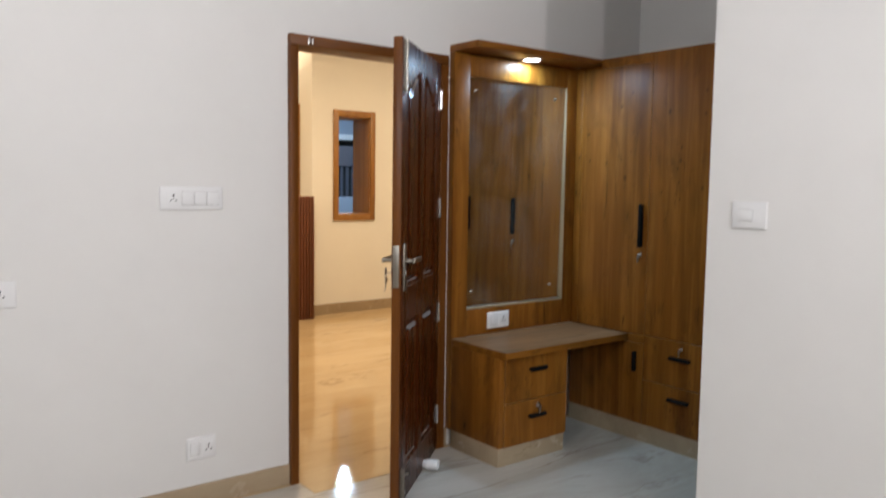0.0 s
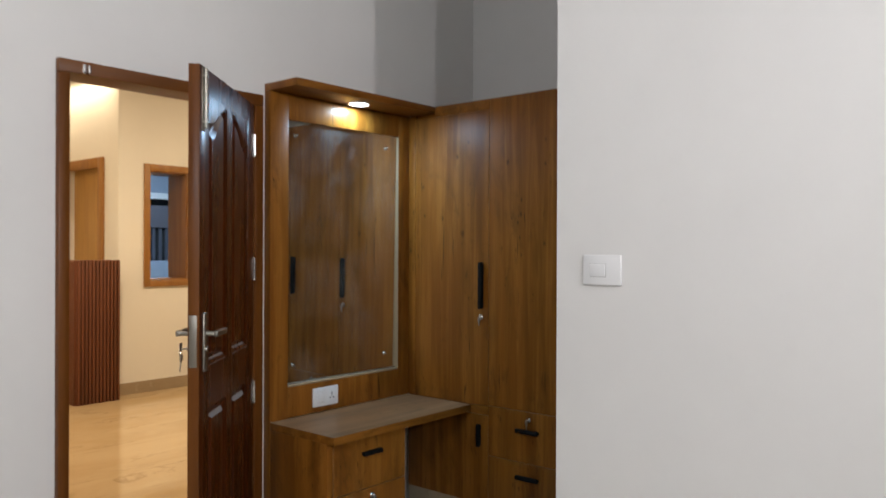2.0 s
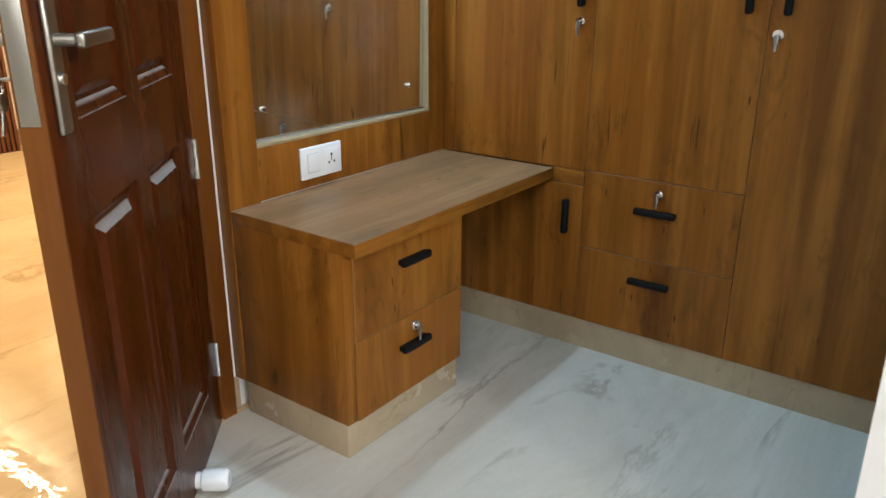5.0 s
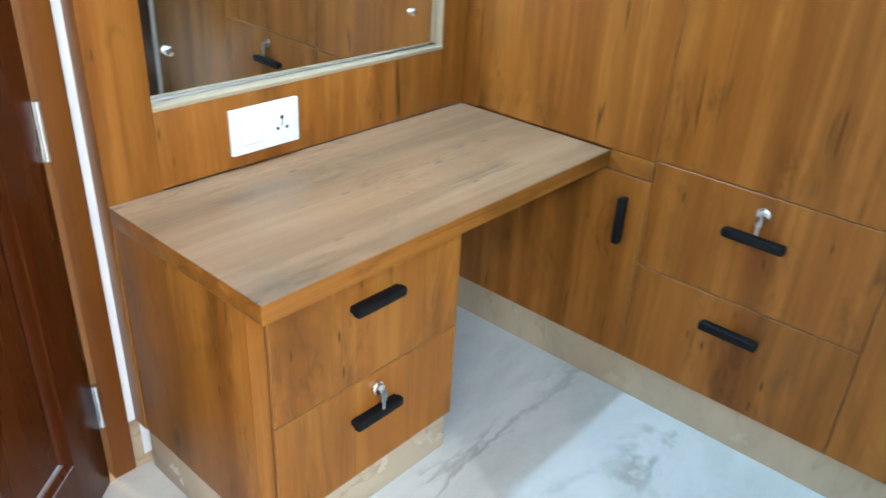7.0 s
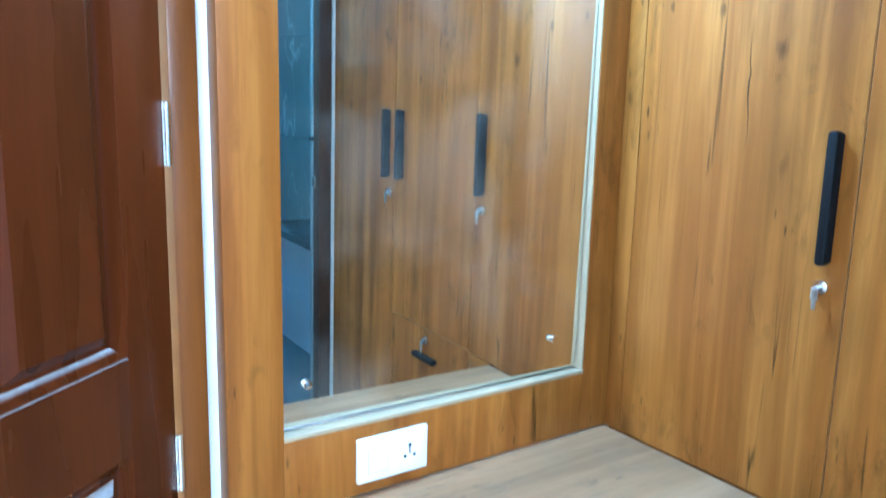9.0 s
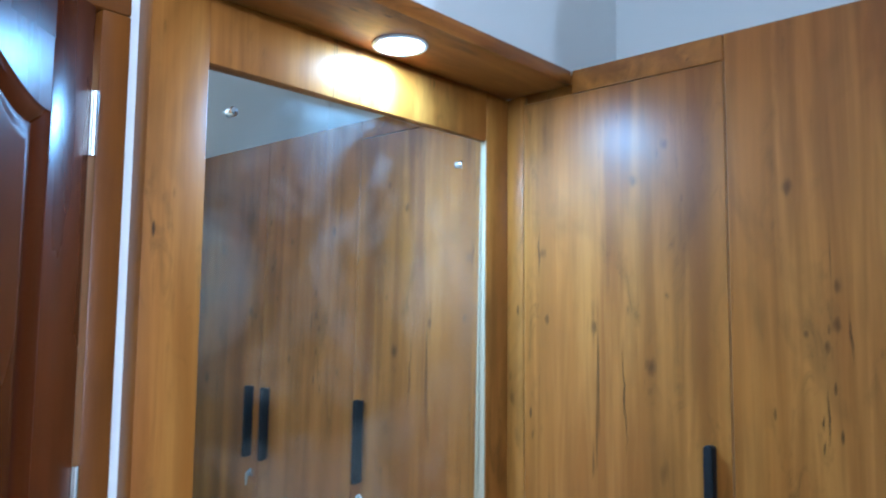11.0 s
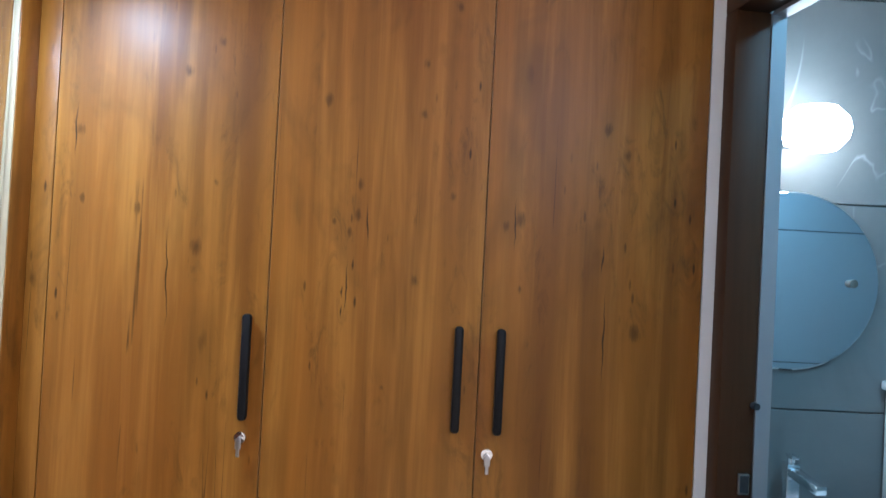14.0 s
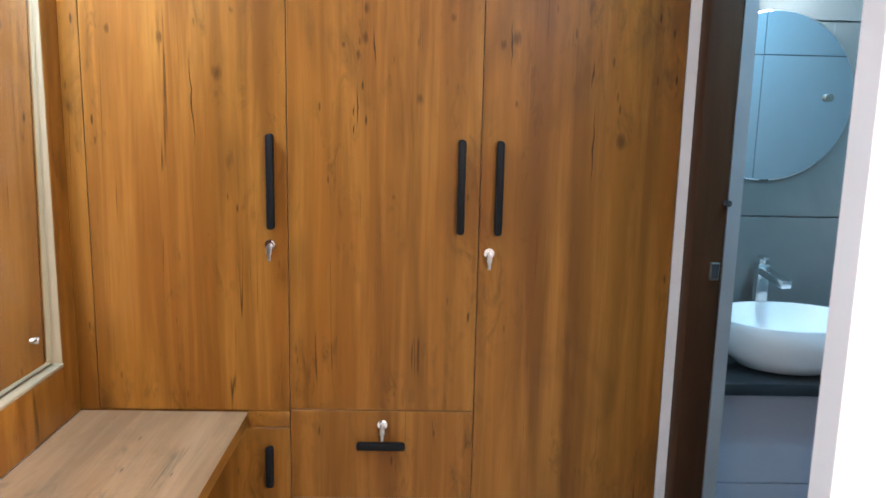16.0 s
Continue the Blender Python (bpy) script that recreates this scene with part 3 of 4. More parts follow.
door = front("small_door", FX, FX + 0.019, 2.449 + G, 2.999, 0.102, 0.558 - G, wardrobe, "x", "oak_front")
bar_handle(door, (FX, 2.503, 0.452), 0.115, UP, OUT, 0.02, 0.024, 0.3)

# ---- dressing unit ----
QY = 3.0   # face of the dressing panel
panel = thing("mirror_surround", (2.7, 3.02, 0.56), "oak laminate wall panel with a projecting canopy over the mirror", "wall panel")
ML, MR, MB, MT = 2.355, 3.107, 0.755, 2.012
part("stile", boxed(2.25, ML, QY, WY, 0.1, 2.131, 0.001), "oak", panel)
part("stile", boxed(MR, FX, QY, WY, 0.604, 2.131, 0.001), "oak", panel)
part("rail", boxed(ML, MR, QY + 0.0005, WY, 0.604, MB - 0.006, 0.001), "oak", panel)
part("rail", boxed(ML, MR, QY + 0.0005, WY, MT, 2.131, 0.001), "oak", panel)
part("canopy", boxed(2.25, FX, 2.812, WY, 2.132, 2.166, 0.001), "oak_flat", panel, "projecting oak canopy board")
part("edge_strip", boxed(MR - 0.003, MR, QY + 0.002, WY - 0.014, MB + 0.003, MT), "cleat", panel, "pale raw edge around the mirror")
part("edge_strip", boxed(ML, MR, QY - 0.0015, WY - 0.014, MB - 0.0055, MB + 0.003, 0.001), "cleat", panel, "pale raw edge around the mirror")

mirror = thing("wall_mirror", (2.729, 3.02, 1.387), "tall frameless mirror set into an oak panel", "mirror")
mirror.matrix_world = pose(2.729, 3.02, 1.387, 0.54, 0, -0.78)
HW, HH = (MR - ML) / 2, (MT - MB) / 2
part("glass", boxed(-HW + 0.002, HW - 0.004, 0, 0.006, -HH + 0.004, HH - 0.003, 0.0015, segments=1), "mirror", mirror, local=True)
for x in (-HW + 0.06, HW - 0.085):
    for z in (-HH + 0.085, HH - 0.075):
        stud = lathe([(0.0001, 0.012), (0.007, 0.011), (0.009, 0.008), (0.009, 0.0)], 18)
        stud.transform(pose(x, 0, z, 90, 0, 0))
        part("stud", stud, "chrome", mirror, "chrome mirror stud", local=True)

light = thing("downlight", (2.735, 2.925, 2.125), "lit round white downlight in the oak canopy", "downlight")
part("rim", lathe([(0.049, 0.007), (0.055, 0.007), (0.057, 0.003), (0.055, 0.0), (0.049, 0.001)], 36), "plastic", light, local=True)
part("diffuser", lathe([(0.0001, 0.002), (0.0488, 0.002), (0.0488, 0.0065)], 36), "lit_cool", light, "lit diffuser", local=True)
lamp("dresser_light", "AREA", (2.735, 2.925, 2.12), DRESSER_W, (0.47, 0.73, 1.0), 0.07)

worktop = thing("dressing_worktop", (2.72, 2.78, 0.566), "dusty oak laminate dressing table top", "worktop")
part("slab", boxed(2.2505, FX - 0.001, 2.562, QY - 0.001, 0.566, 0.6, 0.001), "oak_flat", worktop)
part("surface", boxed(2.25, FX - 0.001, 2.56, QY - 0.001, 0.6002, 0.602, 0.0006, segments=1), "oak_dusty", worktop, "dusty laminate surface")
part("edge_band", boxed(2.2505, FX - 0.001, 2.5602, 2.5618, 0.566, 0.6, 0.0004, segments=1), "oak_flat", worktop)

cabinet = thing("drawer_cabinet", (2.5, 2.8, 0), "two-drawer oak laminate cabinet on a marble plinth", "drawer cabinet")
bm = bmesh.new()
box(bm, 2.252, 2.284, 2.606, QY - 0.001, 0.1, 0.5655, 0.001)
box(bm, 2.722, 2.738, 2.622, QY - 0.001, 0.1, 0.5655, 0.001)
box(bm, 2.285, 2.721, 2.63, 2.634, 0.1, 0.565)
part("body", bm, "oak", cabinet)
part("plinth", boxed(2.254, 2.734, 2.612, QY - 0.001, 0.0, 0.1, 0.002), "skirting", cabinet, "tan marble plinth")
for z0, z1, hz in ((0.327, 0.5645, 0.487), (0.1, 0.323, 0.24)):
    drawer = front("drawer", 2.287, 2.738, 2.601, 2.62, z0, z1, cabinet, "y")
    bar_handle(drawer, (2.509, 2.601, hz), 0.118, (1, 0, 0), (0, -1, 0), 0.02, 0.024, 0.3)
    if z0 < 0.2:
        cam_lock(drawer, (2.515, 2.601, 0.29), (0, -1, 0))


# ---- switches and sockets ----
def switch_plate(place, turn, w, h, modules, label):
    """A white plate with rocker modules and a socket; local x across, y out of the wall towards -y."""
    ob = thing("switch_plate", place, label, "switch", "", turn)
    part("plate", boxed(-w / 2, w / 2, -0.011, 0, -h / 2, h / 2, 0.004, segments=3), "plastic", ob, local=True)
    for kind, x, mw, mh in modules:
        if kind == "rocker":
            bm = boxed(x - mw / 2, x + mw / 2, -0.0145, -0.0105, -mh / 2, mh / 2, 0.0015)
            part("rocker", bm, "plastic", ob, local=True)
            # grey rim paints the shade round the rocker, widest below it
            part("rocker_gap", boxed(x - mw / 2 - 0.0012, x + mw / 2 + 0.0012, -0.0114, -0.0108, -mh / 2 - 0.0022, mh / 2 + 0.001), "gap", ob, "grey rim that paints the shade round the rocker", local=True)
        else:
            part("socket", boxed(x - mw / 2, x + mw / 2, -0.0135, -0.0105, -mh / 2, mh / 2, 0.0015), "plastic", ob, "three-pin socket", local=True)
            holes = rod(bmesh.new(), (x, -0.0139, 0.013), (x, -0.0133, 0.013), 0.0045, n=12)
            for e in (-1, 1):
                rod(holes, (x + e * 0.011, -0.0139, -0.009), (x + e * 0.011, -0.0133, -0.009), 0.0038, n=12)
            box(holes, x - 0.0015, x + 0.0015, -0.0139, -0.0134, -0.005, 0.008)
            part("pin_holes", holes, "slot", ob, "dark pin holes", local=True)
    return ob


switch_plate((2.582, QY, 0.677), 0, 0.162, 0.092, [("rocker", -0.034, 0.046, 0.052), ("socket", 0.036, 0.056, 0.064)], "white switch and socket plate on the oak panel")
switch_plate((0.857, WY, 1.36), 0, 0.27, 0.098, [("socket", -0.08, 0.055, 0.07), ("rocker", -0.018, 0.05, 0.055), ("rocker", 0.036, 0.05, 0.055), ("rocker", 0.09, 0.05, 0.055)], "long white switch plate with a socket beside the door")
switch_plate((0.09, WY, 1.0), 0, 0.19, 0.1, [("rocker", -0.04, 0.05, 0.055), ("socket", 0.04, 0.06, 0.07)], "white switch and socket plate on the wall")
switch_plate((0.885, WY, 0.265), 0, 0.13, 0.1, [("rocker", -0.03, 0.04, 0.05), ("socket", 0.03, 0.05, 0.06)], "white socket plate low on the wall near the skirting")
switch_plate((PX, 1.314, 1.338), -90, 0.135, 0.098, [("rocker", -0.014, 0.056, 0.04)], "white single switch plate on the wall pier")

# ---- bedroom door ----
LEAF_T, LEAF_W, LEAF_H = 0.04, 0.783, 2.052
leaf = thing("bedroom_door", (2.14, 3.042, 0), "half-open dark polished teak panel door with a steel lever", "door", turn=220.5)


def leaf_solid():
    """The leaf with sunk fields: local x from the hinge, y through the thickness (room side at +y)."""
    bm = bmesh.new()
    xs = (0.0, 0.11, 0.36, 0.435, 0.675, LEAF_W)
    box(bm, xs[0], xs[1], 0, LEAF_T, 0.006, LEAF_H, 0.002)
    box(bm, xs[2], xs[3], 0, LEAF_T, 0.006, LEAF_H)
    box(bm, xs[4], xs[5], 0, LEAF_T, 0.006, LEAF_H, 0.002)
    for x0, x1 in ((xs[1], xs[2]), (xs[3], xs[4])):
        for z0, z1 in ((0.006, 0.155), (0.82, 0.975), (1.962, LEAF_H)):
            box(bm, x0 - 0.001, x1 + 0.001, 0.0002, LEAF_T - 0.0002, z0, z1)
    return bm


part("leaf", leaf_solid(), "teak", leaf, local=True)


def field(x0, x1, z0, z1, rise):
    """A raised and fielded panel; rise lifts its head in an ogee towards the lock side or away."""
    bm = bmesh.new()
    n = 14

    def ring(inset, y):
        pts = [(x0 + inset, z0 + inset), (x1 - inset, z0 + inset)]
        for i in range(n + 1):
            t = i / n
            s = 0.5 - 0.5 * math.cos(math.pi * t)
            lift = abs(rise) * (1 - s if rise > 0 else s)
            x = (x1 - inset) + (x0 - x1 + 2 * inset) * t
            pts.append((x, z1 - abs(rise) + lift - inset))
        return [bm.verts.new((x, y, z)) for x, z in pts]

    for side, base in ((1, LEAF_T), (-1, 0.0)):
        r = [ring(0.0, base - side * 0.001), ring(0.004, base - side * 0.0035), ring(0.009, base - side * 0.004), ring(0.022, base - side * 0.015), ring(0.03, base - side * 0.015), ring(0.047, base - side * 0.003), ring(0.052, base - side * 0.003)]
        for a, b in zip(r, r[1:]):
            for i in range(len(a)):
                j = (i + 1) % len(a)
                bm.faces.new((a[i], a[j], b[j], b[i]))
        bm.faces.new(r[-1])
    bmesh.ops.recalc_face_normals(bm, faces=bm.faces)
    return bm


def head_fill(x0, x1, z1, rise):
    """The rail above an ogee head."""
    n = 14
    low = []
    for i in range(n + 1):
        t = i / n
        s = 0.5 - 0.5 * math.cos(math.pi * t)
        lift = abs(rise) * (1 - s if rise > 0 else s)
        low.append((x1 + (x0 - x1) * t, z1 - abs(rise) + lift))
    outline = [(x0, 1.964), (x1, 1.964)] + low
    bm = prism(outline, 0.0004, LEAF_T - 0.0004)
    bm.transform(Matrix(((1, 0, 0, 0), (0, 0, 1, 0), (0, 1, 0, 0), (0, 0, 0, 1))))
    bmesh.ops.recalc_face_normals(bm, faces=bm.faces)
    return bm


for x0, x1, rise in ((0.11, 0.36, 0.095), (0.435, 0.675, -0.095)):
    part("panel", field(x0, x1, 0.155, 0.82, 0.0), "teak", leaf, local=True)
    part("panel", field(x0, x1, 0.975, 1.952, rise), "teak", leaf, local=True)
    part("top_rail", head_fill(x0, x1, 1.952, rise), "teak", leaf, local=True)
part("lipping", boxed(LEAF_W, LEAF_W + 0.006, 0, LEAF_T, 0.006, LEAF_H, 0.002), "teak_frame", leaf, "lighter brown door edge", local=True)
part("lock_case", boxed(LEAF_W + 0.0055, LEAF_W + 0.0085, 0.005, 0.033, 0.985, 1.168, 0.001), "steel", leaf, "satin steel lock forend", local=True)
for side, base in ((1, LEAF_T), (-1, 0.0)):
    y0, y1 = sorted((base, base + side * 0.011))
    plate = part("handle_plate", boxed(LEAF_W - 0.062, LEAF_W - 0.024, y0, y1, 0.965, 1.174, 0.005, segments=3), "steel", leaf, "satin steel handle plate", local=True)
    c = (LEAF_W - 0.043, base + side * 0.011, 1.1)
    bm = rod(bmesh.new(), c, (c[0], base + side * 0.048, c[2]), 0.009)
    ya, yb = sorted((base + side * 0.04, base + side * 0.056))
    box(bm, c[0] - 0.115, c[0] + 0.012, ya, yb, c[2] - 0.011, c[2] + 0.011, 0.005, 3)
    part("lever", bm, "steel", plate, "satin steel lever", local=True)
    part("key_cylinder", rod(bmesh.new(), (c[0], base + side * 0.01, 1.045), (c[0], base + side * 0.016, 1.045), 0.009), "chrome", plate, local=True)
bm = boxed(LEAF_W - 0.056, LEAF_W - 0.03, -0.042, -0.038, 1.036, 1.066, 0.002)
rod(bm, (LEAF_W - 0.043, -0.012, 1.045), (LEAF_W - 0.043, -0.042, 1.045), 0.003, n=8)
part("key", bm, "steel", leaf, "steel key left in the lock", local=True)
bm = bmesh.new()
for i in range(16):
    a, b = 2 * math.pi * i / 16, 2 * math.pi * (i + 1) / 16
    q = lambda w: (LEAF_W - 0.043 + 0.012 * math.cos(w), -0.04, 1.03 + 0.012 * math.sin(w))
    rod(bm, q(a), q(b), 0.0014, n=6)
part("key_ring", bm, "chrome", leaf, "key ring hanging from the lock", local=True)
bm = rod(bmesh.new(), (LEAF_W - 0.043, -0.038, 1.012), (LEAF_W - 0.043, -0.042, 1.012), 0.014, n=14)
box(bm, LEAF_W - 0.047, LEAF_W - 0.039, -0.042, -0.039, 0.962, 1.0, 0.001)
bm.transform(Matrix.Translation((LEAF_W - 0.043, 0, 0.99)) @ Matrix.Rotation(radians(-18), 4, "Y") @ Matrix.Translation((-LEAF_W + 0.043, 0, -0.99)))
part("spare_key", bm, "steel", leaf, "spare key on the ring", local=True)
# tower bolts at head and foot
for z0, z1, knob in ((1.82, 2.047, 1.85), (0.03, 0.17, 0.14)):
    xb = LEAF_W - 0.035
    bolt = part("tower_bolt", boxed(xb - 0.018, xb + 0.018, LEAF_T, LEAF_T + 0.003, z0, z1, 0.001), "steel", leaf, "satin steel tower bolt", local=True)
    part("bolt_rod", rod(bmesh.new(), (xb, LEAF_T + 0.01, z0 + 0.01), (xb, LEAF_T + 0.01, z1 - 0.002), 0.0065, n=14), "steel", bolt, local=True)
    part("bolt_knob", rod(bmesh.new(), (xb, LEAF_T + 0.01, knob), (xb - 0.03, LEAF_T + 0.026, knob), 0.005, n=12), "steel", bolt, local=True)
    bm = bmesh.new()
    for z in (z0 + 0.03, z1 - 0.03):
        box(bm, xb - 0.012, xb + 0.012, LEAF_T + 0.002, LEAF_T + 0.018, z - 0.008, z + 0.008, 0.003)
    part("bolt_keeper", bm, "steel", bolt, local=True)
for z in (0.2, 0.755, 1.31, 1.87):
    bm = rod(bmesh.new(), (-0.004, LEAF_T + 0.004, z - 0.05), (-0.004, LEAF_T + 0.004, z + 0.05), 0.0065, n=14)
    box(bm, -0.002, 0.005, LEAF_T, LEAF_T + 0.002, z - 0.05, z + 0.05)
    part("hinge", bm, "chrome", leaf, "chrome butt hinge", local=True)
stop = part("door_stopper", lathe([(0.0001, 0.0), (0.021, 0.0), (0.021, 0.012), (0.026, 0.016), (0.028, 0.06), (0.026, 0.072), (0.02, 0.078), (0.0001, 0.078)], 24), "plastic", leaf, "white rubber door stopper", local=True)
stop.matrix_basis = pose(0.3, LEAF_T, 0.03, -90, 0, 0)

# ---- bedroom lamps ----
def bulb_lamp(x, z):
    ob = thing("wall_bulb", (x, Y0 + 0.001, z), "lit round white bulb lamp on the bedroom wall", "wall lamp", "bedroom lamps")
    base = lathe([(0.0001, 0.0), (0.05, 0.0), (0.05, 0.02), (0.03, 0.03), (0.03, 0.05), (0.0001, 0.05)], 28)
    base.transform(Matrix.Rotation(radians(-90), 4, "X"))
    part("holder", base, "plastic", ob, local=True)
    globe = lathe([(0.0001, 0.051), (0.03, 0.055), (0.052, 0.08), (0.055, 0.105), (0.04, 0.135), (0.0001, 0.148)], 28)
    globe.transform(Matrix.Rotation(radians(-90), 4, "X"))
    part("bulb", globe, "lit_cool", ob, "lit bulb", local=True)
    lamp("bedroom_light", "AREA", (x, Y0 + 0.16, z), BEDROOM_W, NEUTRAL, 0.11, aim=(x, Y0 + 2.0, z + 0.5))


bulb_lamp(0.71, 2.45)
bulb_lamp(-0.46, 2.45)
batten = thing("wall_batten", (X0 + 0.03, 0.5, 2.72), "lit white tube batten on the bedroom wall", "tube light")
part("housing", boxed(-0.03, 0.0, -0.62, 0.62, -0.025, 0.025, 0.004), "plastic", batten, local=True)
part("tube", rod(bmesh.new(), (0.02, -0.6, 0), (0.02, 0.6, 0), 0.014), "lit_cool", batten, "lit tube", local=True)
lamp("tube_light", "AREA", (X0 + 0.07, 0.5, 2.72), WEST_W, (0.9, 0.95, 1.0), 1.2, aim=(X0 + 1.0, 0.5, 2.8), size_y=0.05)

# ---- hall things ----
screen = thing("slatted_box", (3.36, 7.1, 0), "red-brown slatted wooden box standing in the hall", "slatted box")
part("carcass", boxed(3.165, 3.56, 6.965, 7.145, 0, 1.288, 0.003), "slat", screen)
for i in range(12):
    x = 3.17 + i * 0.0331
    part("slat", boxed(x, x + 0.02, 6.945, 6.9655, 0.002, 1.286, 0.002), "slat", screen)

for i in range(5):
    y = 6.972 + i * 0.0345
    part("slat", boxed(3.145, 3.1655, y, y + 0.02, 0.002, 1.286, 0.002), "slat", screen)

opening = tagged(new("window_1"), "amber wooden frame around an opening in the hall wall", kind="structure")
for x0, x1, z0, z1 in ((W0 - 0.06, W0, V0 - 0.065, V1 + 0.065), (W1, W1 + 0.06, V0 - 0.065, V1 + 0.065), (W0, W1, V0 - 0.065, V0), (W0, W1, V1, V1 + 0.065)):
    part("window_frame", boxed(x0, x1, HY - 0.022, HY - 0.0005, z0, z1, 0.003), "hall_wood", opening)
part("lining", boxed(W0, W0 + 0.012, HY, HY + 0.34, V0 + 0.012, V1 - 0.012), "hall_wood", opening)
part("lining", boxed(W1 - 0.012, W1, HY, HY + 0.34, V0 + 0.012, V1 - 0.012), "hall_wood", opening)
part("sill", boxed(W0, W1, HY, HY + 0.34, V0, V0 + 0.012), "hall_wood", opening)
part("lining", boxed(W0, W1, HY, HY + 0.34, V1 - 0.012, V1), "hall_wood", opening)

# the dim room behind the opening
bm = bmesh.new()
box(bm, 3.8, 8.2, 11.2, 11.4, 0, 3.1)
box(bm, 6.2, 8.2, HY, HY + 0.2, 0, 3.1)
box(bm, 8.0, 8.2, HY + 0.2, 11.2, 0, 3.1)
box(bm, HX, HX + 0.15, 10.0, 11.4, 0, 3.1)
structure("wall_far", bm, "grey_blue", "dim grey wall of the next room")
grille = thing("window_grille", (6.1, 11.15, 1.0), "dark slatted window with a grey blind half lowered", "window")
part("backing", boxed(5.2, 7.2, 11.17, 11.195, 1.0, 2.14), "slot", grille)
for i in range(18):
    part("slat", boxed(5.22 + i * 0.11, 5.27 + i * 0.11, 11.14, 11.17, 1.0, 1.75), "night", grille)
part("blind", boxed(5.22, 7.18, 11.115, 11.139, 1.71, 2.05, 0.006), "blind", grille, "grey-purple fabric blind")
solo("counter", boxed(5.0, 7.4, 10.7, 11.1, 0.0, 1.2, 0.01), "grey_blue", "grey-blue painted counter in the next room", "counter")
solo("pelmet", boxed(5.0, 7.4, 11.0, 11.198, 2.142, 2.235, 0.01), "plastic", "white pelmet above the dark window", "pelmet")

door_2 = tagged(new("door_2"), "ochre hall door in an amber wooden frame", kind="structure")
for y0, y1, z0, z1 in ((7.42, 7.51, 0, 2.28), (8.17, 8.27, 0, 2.28), (7.51, 8.17, 2.18, 2.28)):
    part("frame", boxed(HX - 0.03, HX - 0.0005, y0, y1, z0, z1, 0.004), "hall_wood", door_2)
part("leaf", boxed(HX + 0.06, HX + 0.1, 7.485, 8.195, 0.005, 2.195), "hall_door", door_2)
solo("wall_beam", boxed(HX - 0.2, HX - 0.001, 8.28, 9.8, 2.05, 2.3, 0.004), "hall_wood", "amber wooden bulkhead on the hall wall", "bulkhead")
console = thing("tv_console", (3.44, 8.3, 0), "long console with a wooden top and white drawers", "console")
part("body", boxed(3.26, HX - 0.001, 7.3, 9.4, 0.17, 0.64, 0.003), "plastic", console)
part("top", boxed(3.22, HX - 0.001, 7.28, 9.42, 0.641, 0.69, 0.003), "hall_wood", console, "amber wooden top")
part("shelf", boxed(3.23, 3.259, 7.3, 9.4, 0.54, 0.57, 0.003), "hall_wood", console, "amber wooden rail")
part("plinth", boxed(3.3, HX - 0.001, 7.32, 9.38, 0.0, 0.169), "skirting", console)
for y in (7.55, 8.15, 8.75):
    part("knob", rod(bmesh.new(), (3.259, y, 0.4), (3.24, y, 0.4), 0.014), "black", console)

def hall_lamp(x, y, sx, sy, watts):
    ob = thing("hall_lamp", (x, y, 3.075), "lit warm rectangular ceiling light in the hall", "ceiling light", "hall lamps")
    part("frame", boxed(-sx / 2 - 0.02, sx / 2 + 0.02, -sy / 2 - 0.02, sy / 2 + 0.02, 0.005, 0.025, 0.003), "plastic", ob, local=True)
    part("diffuser", boxed(-sx / 2, sx / 2, -sy / 2, sy / 2, 0.0, 0.006), "lit_warm", ob, local=True)
    lamp("hall_light", "AREA", (x, y, 3.065), watts, WARM, sx, size_y=sy)


hall_lamp(2.6, 5.4, 0.11, 0.11, HALL_W)
hall_lamp(1.4, 6.6, 0.11, 0.11, HALL_W)
hall_lamp(4.9, 5.2, 0.11, 0.11, HALL_W)
hall_lamp(3.5, 8.2, 0.05, 1.9, STRIP_W)
far = thing("far_lamp", (5.4, 9.6, 3.07), "lit white ceiling panel in the next room", "ceiling light")
part("frame", boxed(-0.2, 0.2, -0.14, 0.14, 0.005, 0.028, 0.003), "plastic", far, local=True)
part("diffuser", boxed(-0.18, 0.18, -0.12, 0.12, 0.0, 0.006), "lit_cool", far, local=True)
lamp("far_light", "AREA", (5.4, 9.6, 3.06), FAR_W, COOL, 0.36, size_y=0.24)

# ---- bathroom things ----
TH = 0.643
for i in range(-1, 4):
    for j in range(2):
        z0, z1 = max(0.0, 1.076 + (i - 1) * TH + 0.0025), min(2.6, 1.076 + i * TH - 0.0025)
        y0, y1 = 1.3 - (j + 1) * 1.2 + 0.0025, 1.3 - j * 1.2 - 0.0025
        if z1 - z0 > 0.05:
            part("tile", boxed(2.4125, 2.42, *((0.42, 1.187) if j == 0 else (-0.797, 0.415)), z0, z1, 0.001, segments=1), "bath_pale", bath_west, smooth=False)
            part("tile", boxed(BX - 0.018, BX - 0.0085, max(y0, -0.795), y1, z0, z1, 0.001, segments=1), "tile", bath_wall, smooth=False)
vanity = thing("vanity_counter", (3.62, 0.7, 0), "black granite counter on a pale tiled base", "vanity")
part("counter", boxed(3.36, BX - 0.019, 0.1, 1.292, 0.6, 0.638, 0.004), "granite", vanity, "black granite slab")
part("base", boxed(3.424, BX - 0.019, 0.12, 1.292, 0.0, 0.5995), "grout", vanity)
for y0, y1 in ((0.12, 0.298), (0.301, 0.898), (0.901, 1.292)):
    for z0, z1 in ((0.0, 0.297), (0.3, 0.599)):
        part("tile", boxed(3.416, 3.4238, y0, y1, z0, z1, 0.001, segments=1), "bath_base", vanity, "pale lilac wall tile", smooth=False)
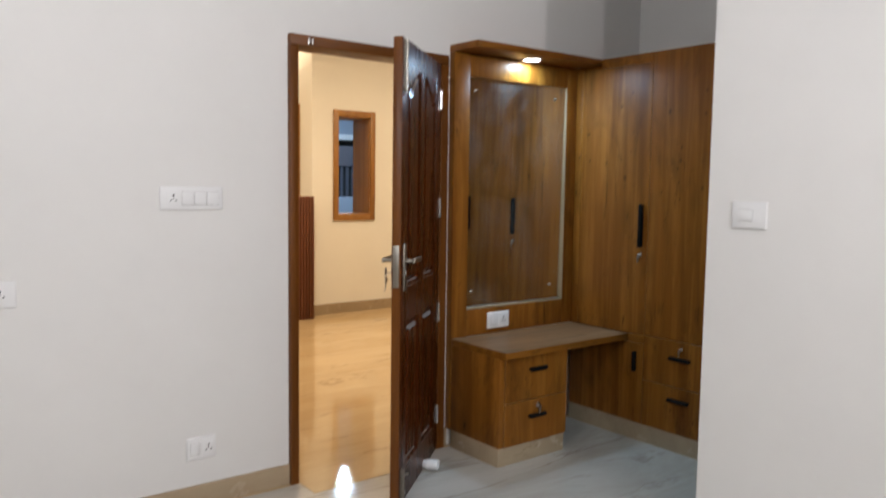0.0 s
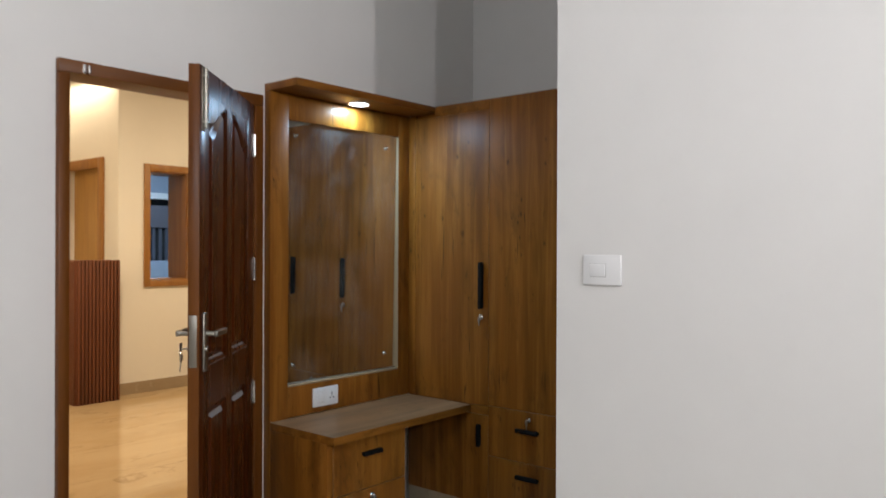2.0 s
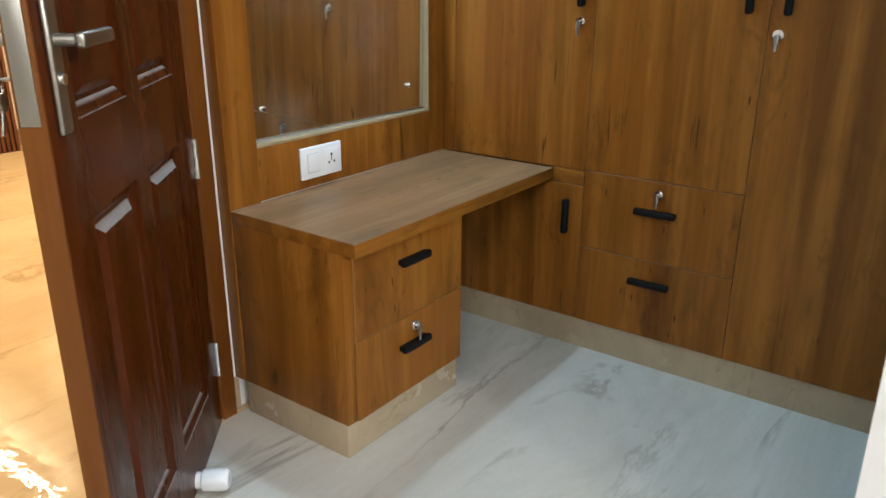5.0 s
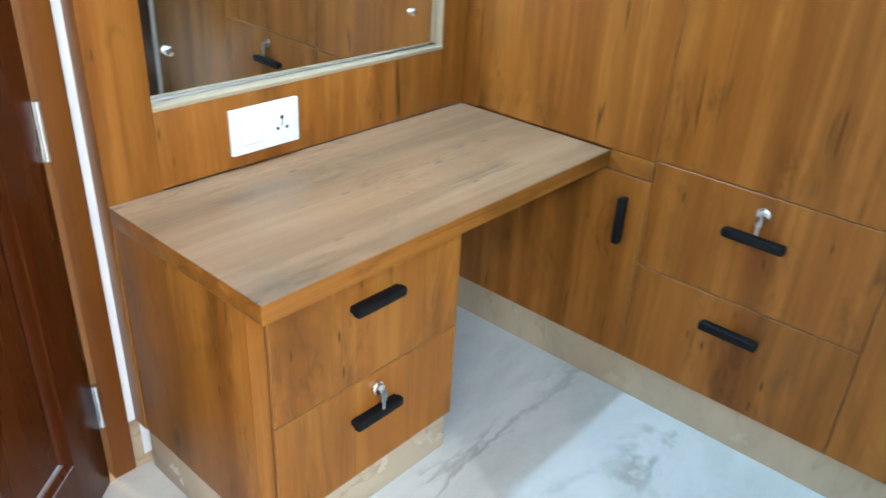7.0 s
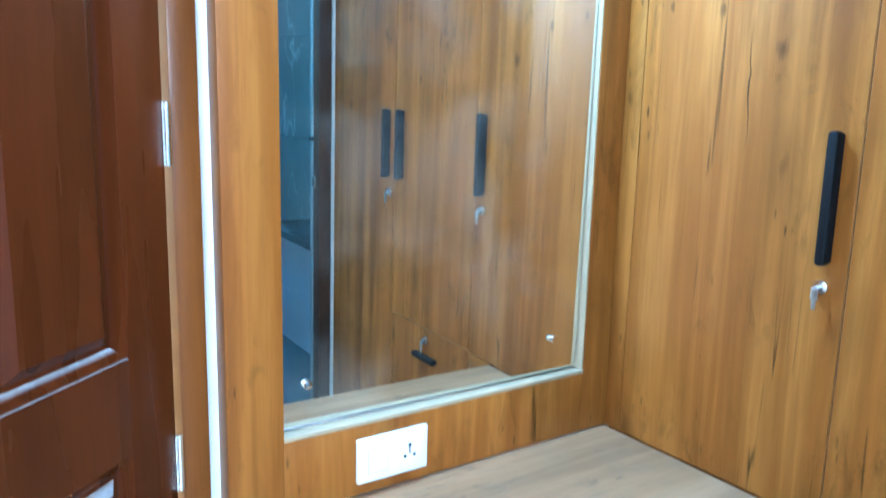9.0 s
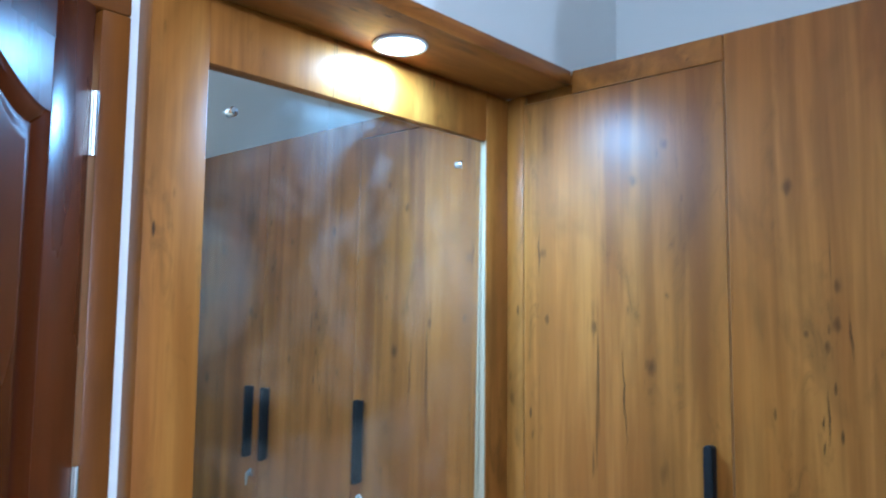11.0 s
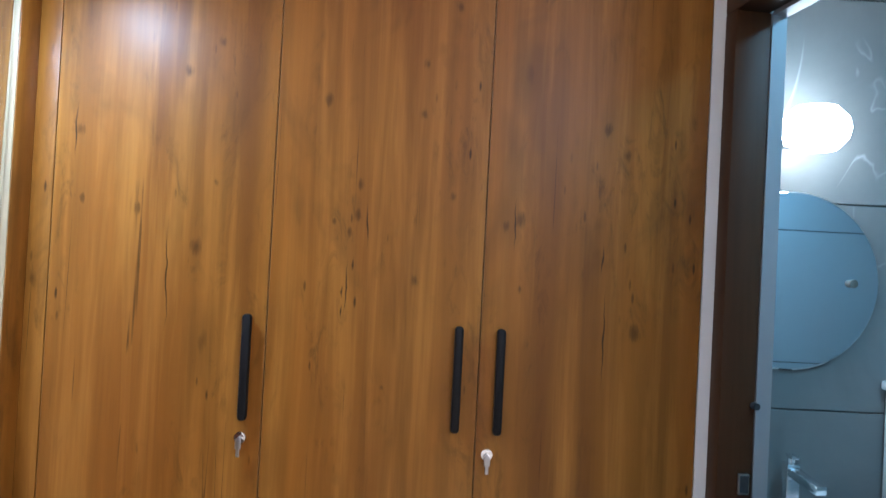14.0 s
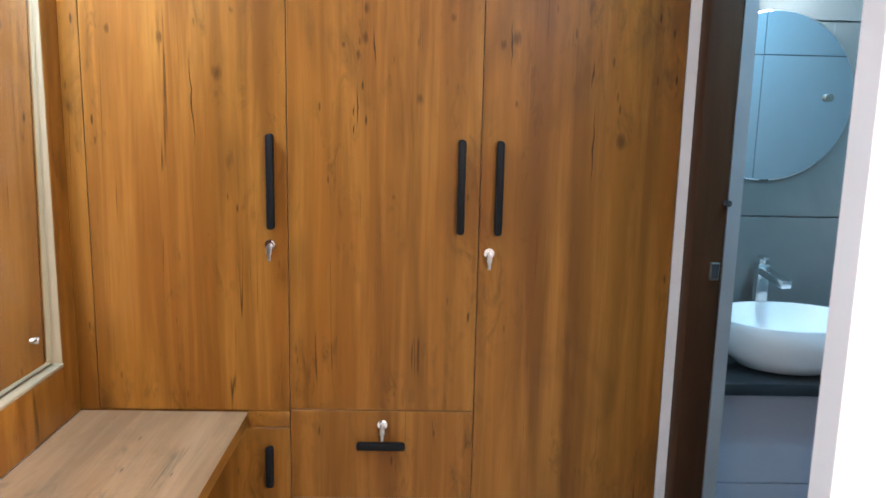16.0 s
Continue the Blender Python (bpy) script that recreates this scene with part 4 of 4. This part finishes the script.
basin = thing("vessel_basin", (3.535, 0.955, 0.638), "white oval vessel basin on black granite", "basin")
bowl = lathe([(0.0001, 0.0), (0.10, 0.0), (0.13, 0.008), (0.17, 0.045), (0.198, 0.095), (0.208, 0.138), (0.206, 0.146), (0.2, 0.146), (0.19, 0.1), (0.16, 0.05), (0.11, 0.022), (0.0001, 0.016)], 56)
bowl.transform(Matrix.Diagonal((0.92, 1.18, 1.1, 1)))
part("bowl", bowl, "ceramic", basin, local=True)
part("drain", lathe([(0.0001, 0.025), (0.02, 0.028), (0.024, 0.022)], 24), "chrome", basin, "chrome drain", local=True)
tap = thing("basin_tap", (3.745, 0.965, 0.638), "chrome basin mixer tap with a square spout", "tap")
part("body", boxed(-0.02, 0.02, -0.02, 0.02, 0, 0.287, 0.004), "chrome", tap, local=True)
spout = boxed(-0.12, 0.02, -0.018, 0.018, 0.252, 0.279, 0.005)
spout.transform(Matrix.Rotation(radians(-8), 4, "Y") @ Matrix.Rotation(radians(8), 4, "Z"))
part("spout", spout, "chrome", tap, local=True)
part("lever", boxed(-0.03, 0.015, -0.012, 0.012, 0.302, 0.312, 0.003), "chrome", tap, local=True)
part("neck", rod(bmesh.new(), (0, 0, 0.285), (0, 0, 0.305), 0.012), "chrome", tap, local=True)
rm = thing("round_mirror", (BX - 0.026, 0.97, 1.474), "round frameless mirror on grey tiles", "mirror")
disc = lathe([(0.0001, 0.006), (0.272, 0.006), (0.276, 0.003), (0.276, 0.0), (0.0001, 0.0)], 80)
disc.transform(Matrix.Rotation(radians(-90), 4, "Y"))
part("glass", disc, "bath_mirror", rm, local=True)
for y, z in ((-0.19, 0.0), (0.19, 0.0)):
    part("stud", rod(bmesh.new(), (-0.02, y, z), (-0.006, y, z), 0.013), "steel", rm, "chrome mirror stud", local=True)
wl = thing("wall_lamp", (BX - 0.05, 0.97, 1.925), "glowing white globe lamp above the round mirror", "wall lamp")
part("base", boxed(0.0, 0.031, -0.05, 0.05, -0.04, 0.04, 0.004), "chrome", wl, local=True)
globe = lathe([(0.0001, -0.065), (0.06, -0.062), (0.09, -0.03), (0.097, 0.0), (0.09, 0.03), (0.06, 0.062), (0.0001, 0.068)], 32)
globe.transform(Matrix.Translation((-0.1, 0, 0)))
part("globe", globe, "lit_bath", wl, "glowing globe", local=True)
lamp("globe_light", "POINT", (BX - 0.23, 0.97, 1.925), GLOBE_W, BLUE, 0.05)
bl = thing("bath_downlight", (2.78, 0.8, 2.36), "lit round white ceiling light in the bathroom", "downlight")
part("rim", lathe([(0.08, 0.01), (0.092, 0.01), (0.094, 0.004), (0.09, 0.0), (0.08, 0.001)], 32), "plastic", bl, local=True)
part("diffuser", lathe([(0.0001, 0.003), (0.0795, 0.003), (0.0795, 0.009)], 32), "lit_bath", bl, local=True)
lamp("bath_light", "AREA", (2.78, 0.8, 2.352), BATH_W, BLUE, 0.16)
cistern = thing("cistern", (3.7, 0.45, 0.638), "white ceramic cistern beside the basin", "cistern")
part("tank", boxed(3.62, BX - 0.019, 0.28, 0.66, 0.638, 1.15, 0.02, segments=3), "ceramic", cistern)
part("lid", boxed(3.61, BX - 0.019, 0.27, 0.67, 1.151, 1.18, 0.008, segments=3), "ceramic", cistern)
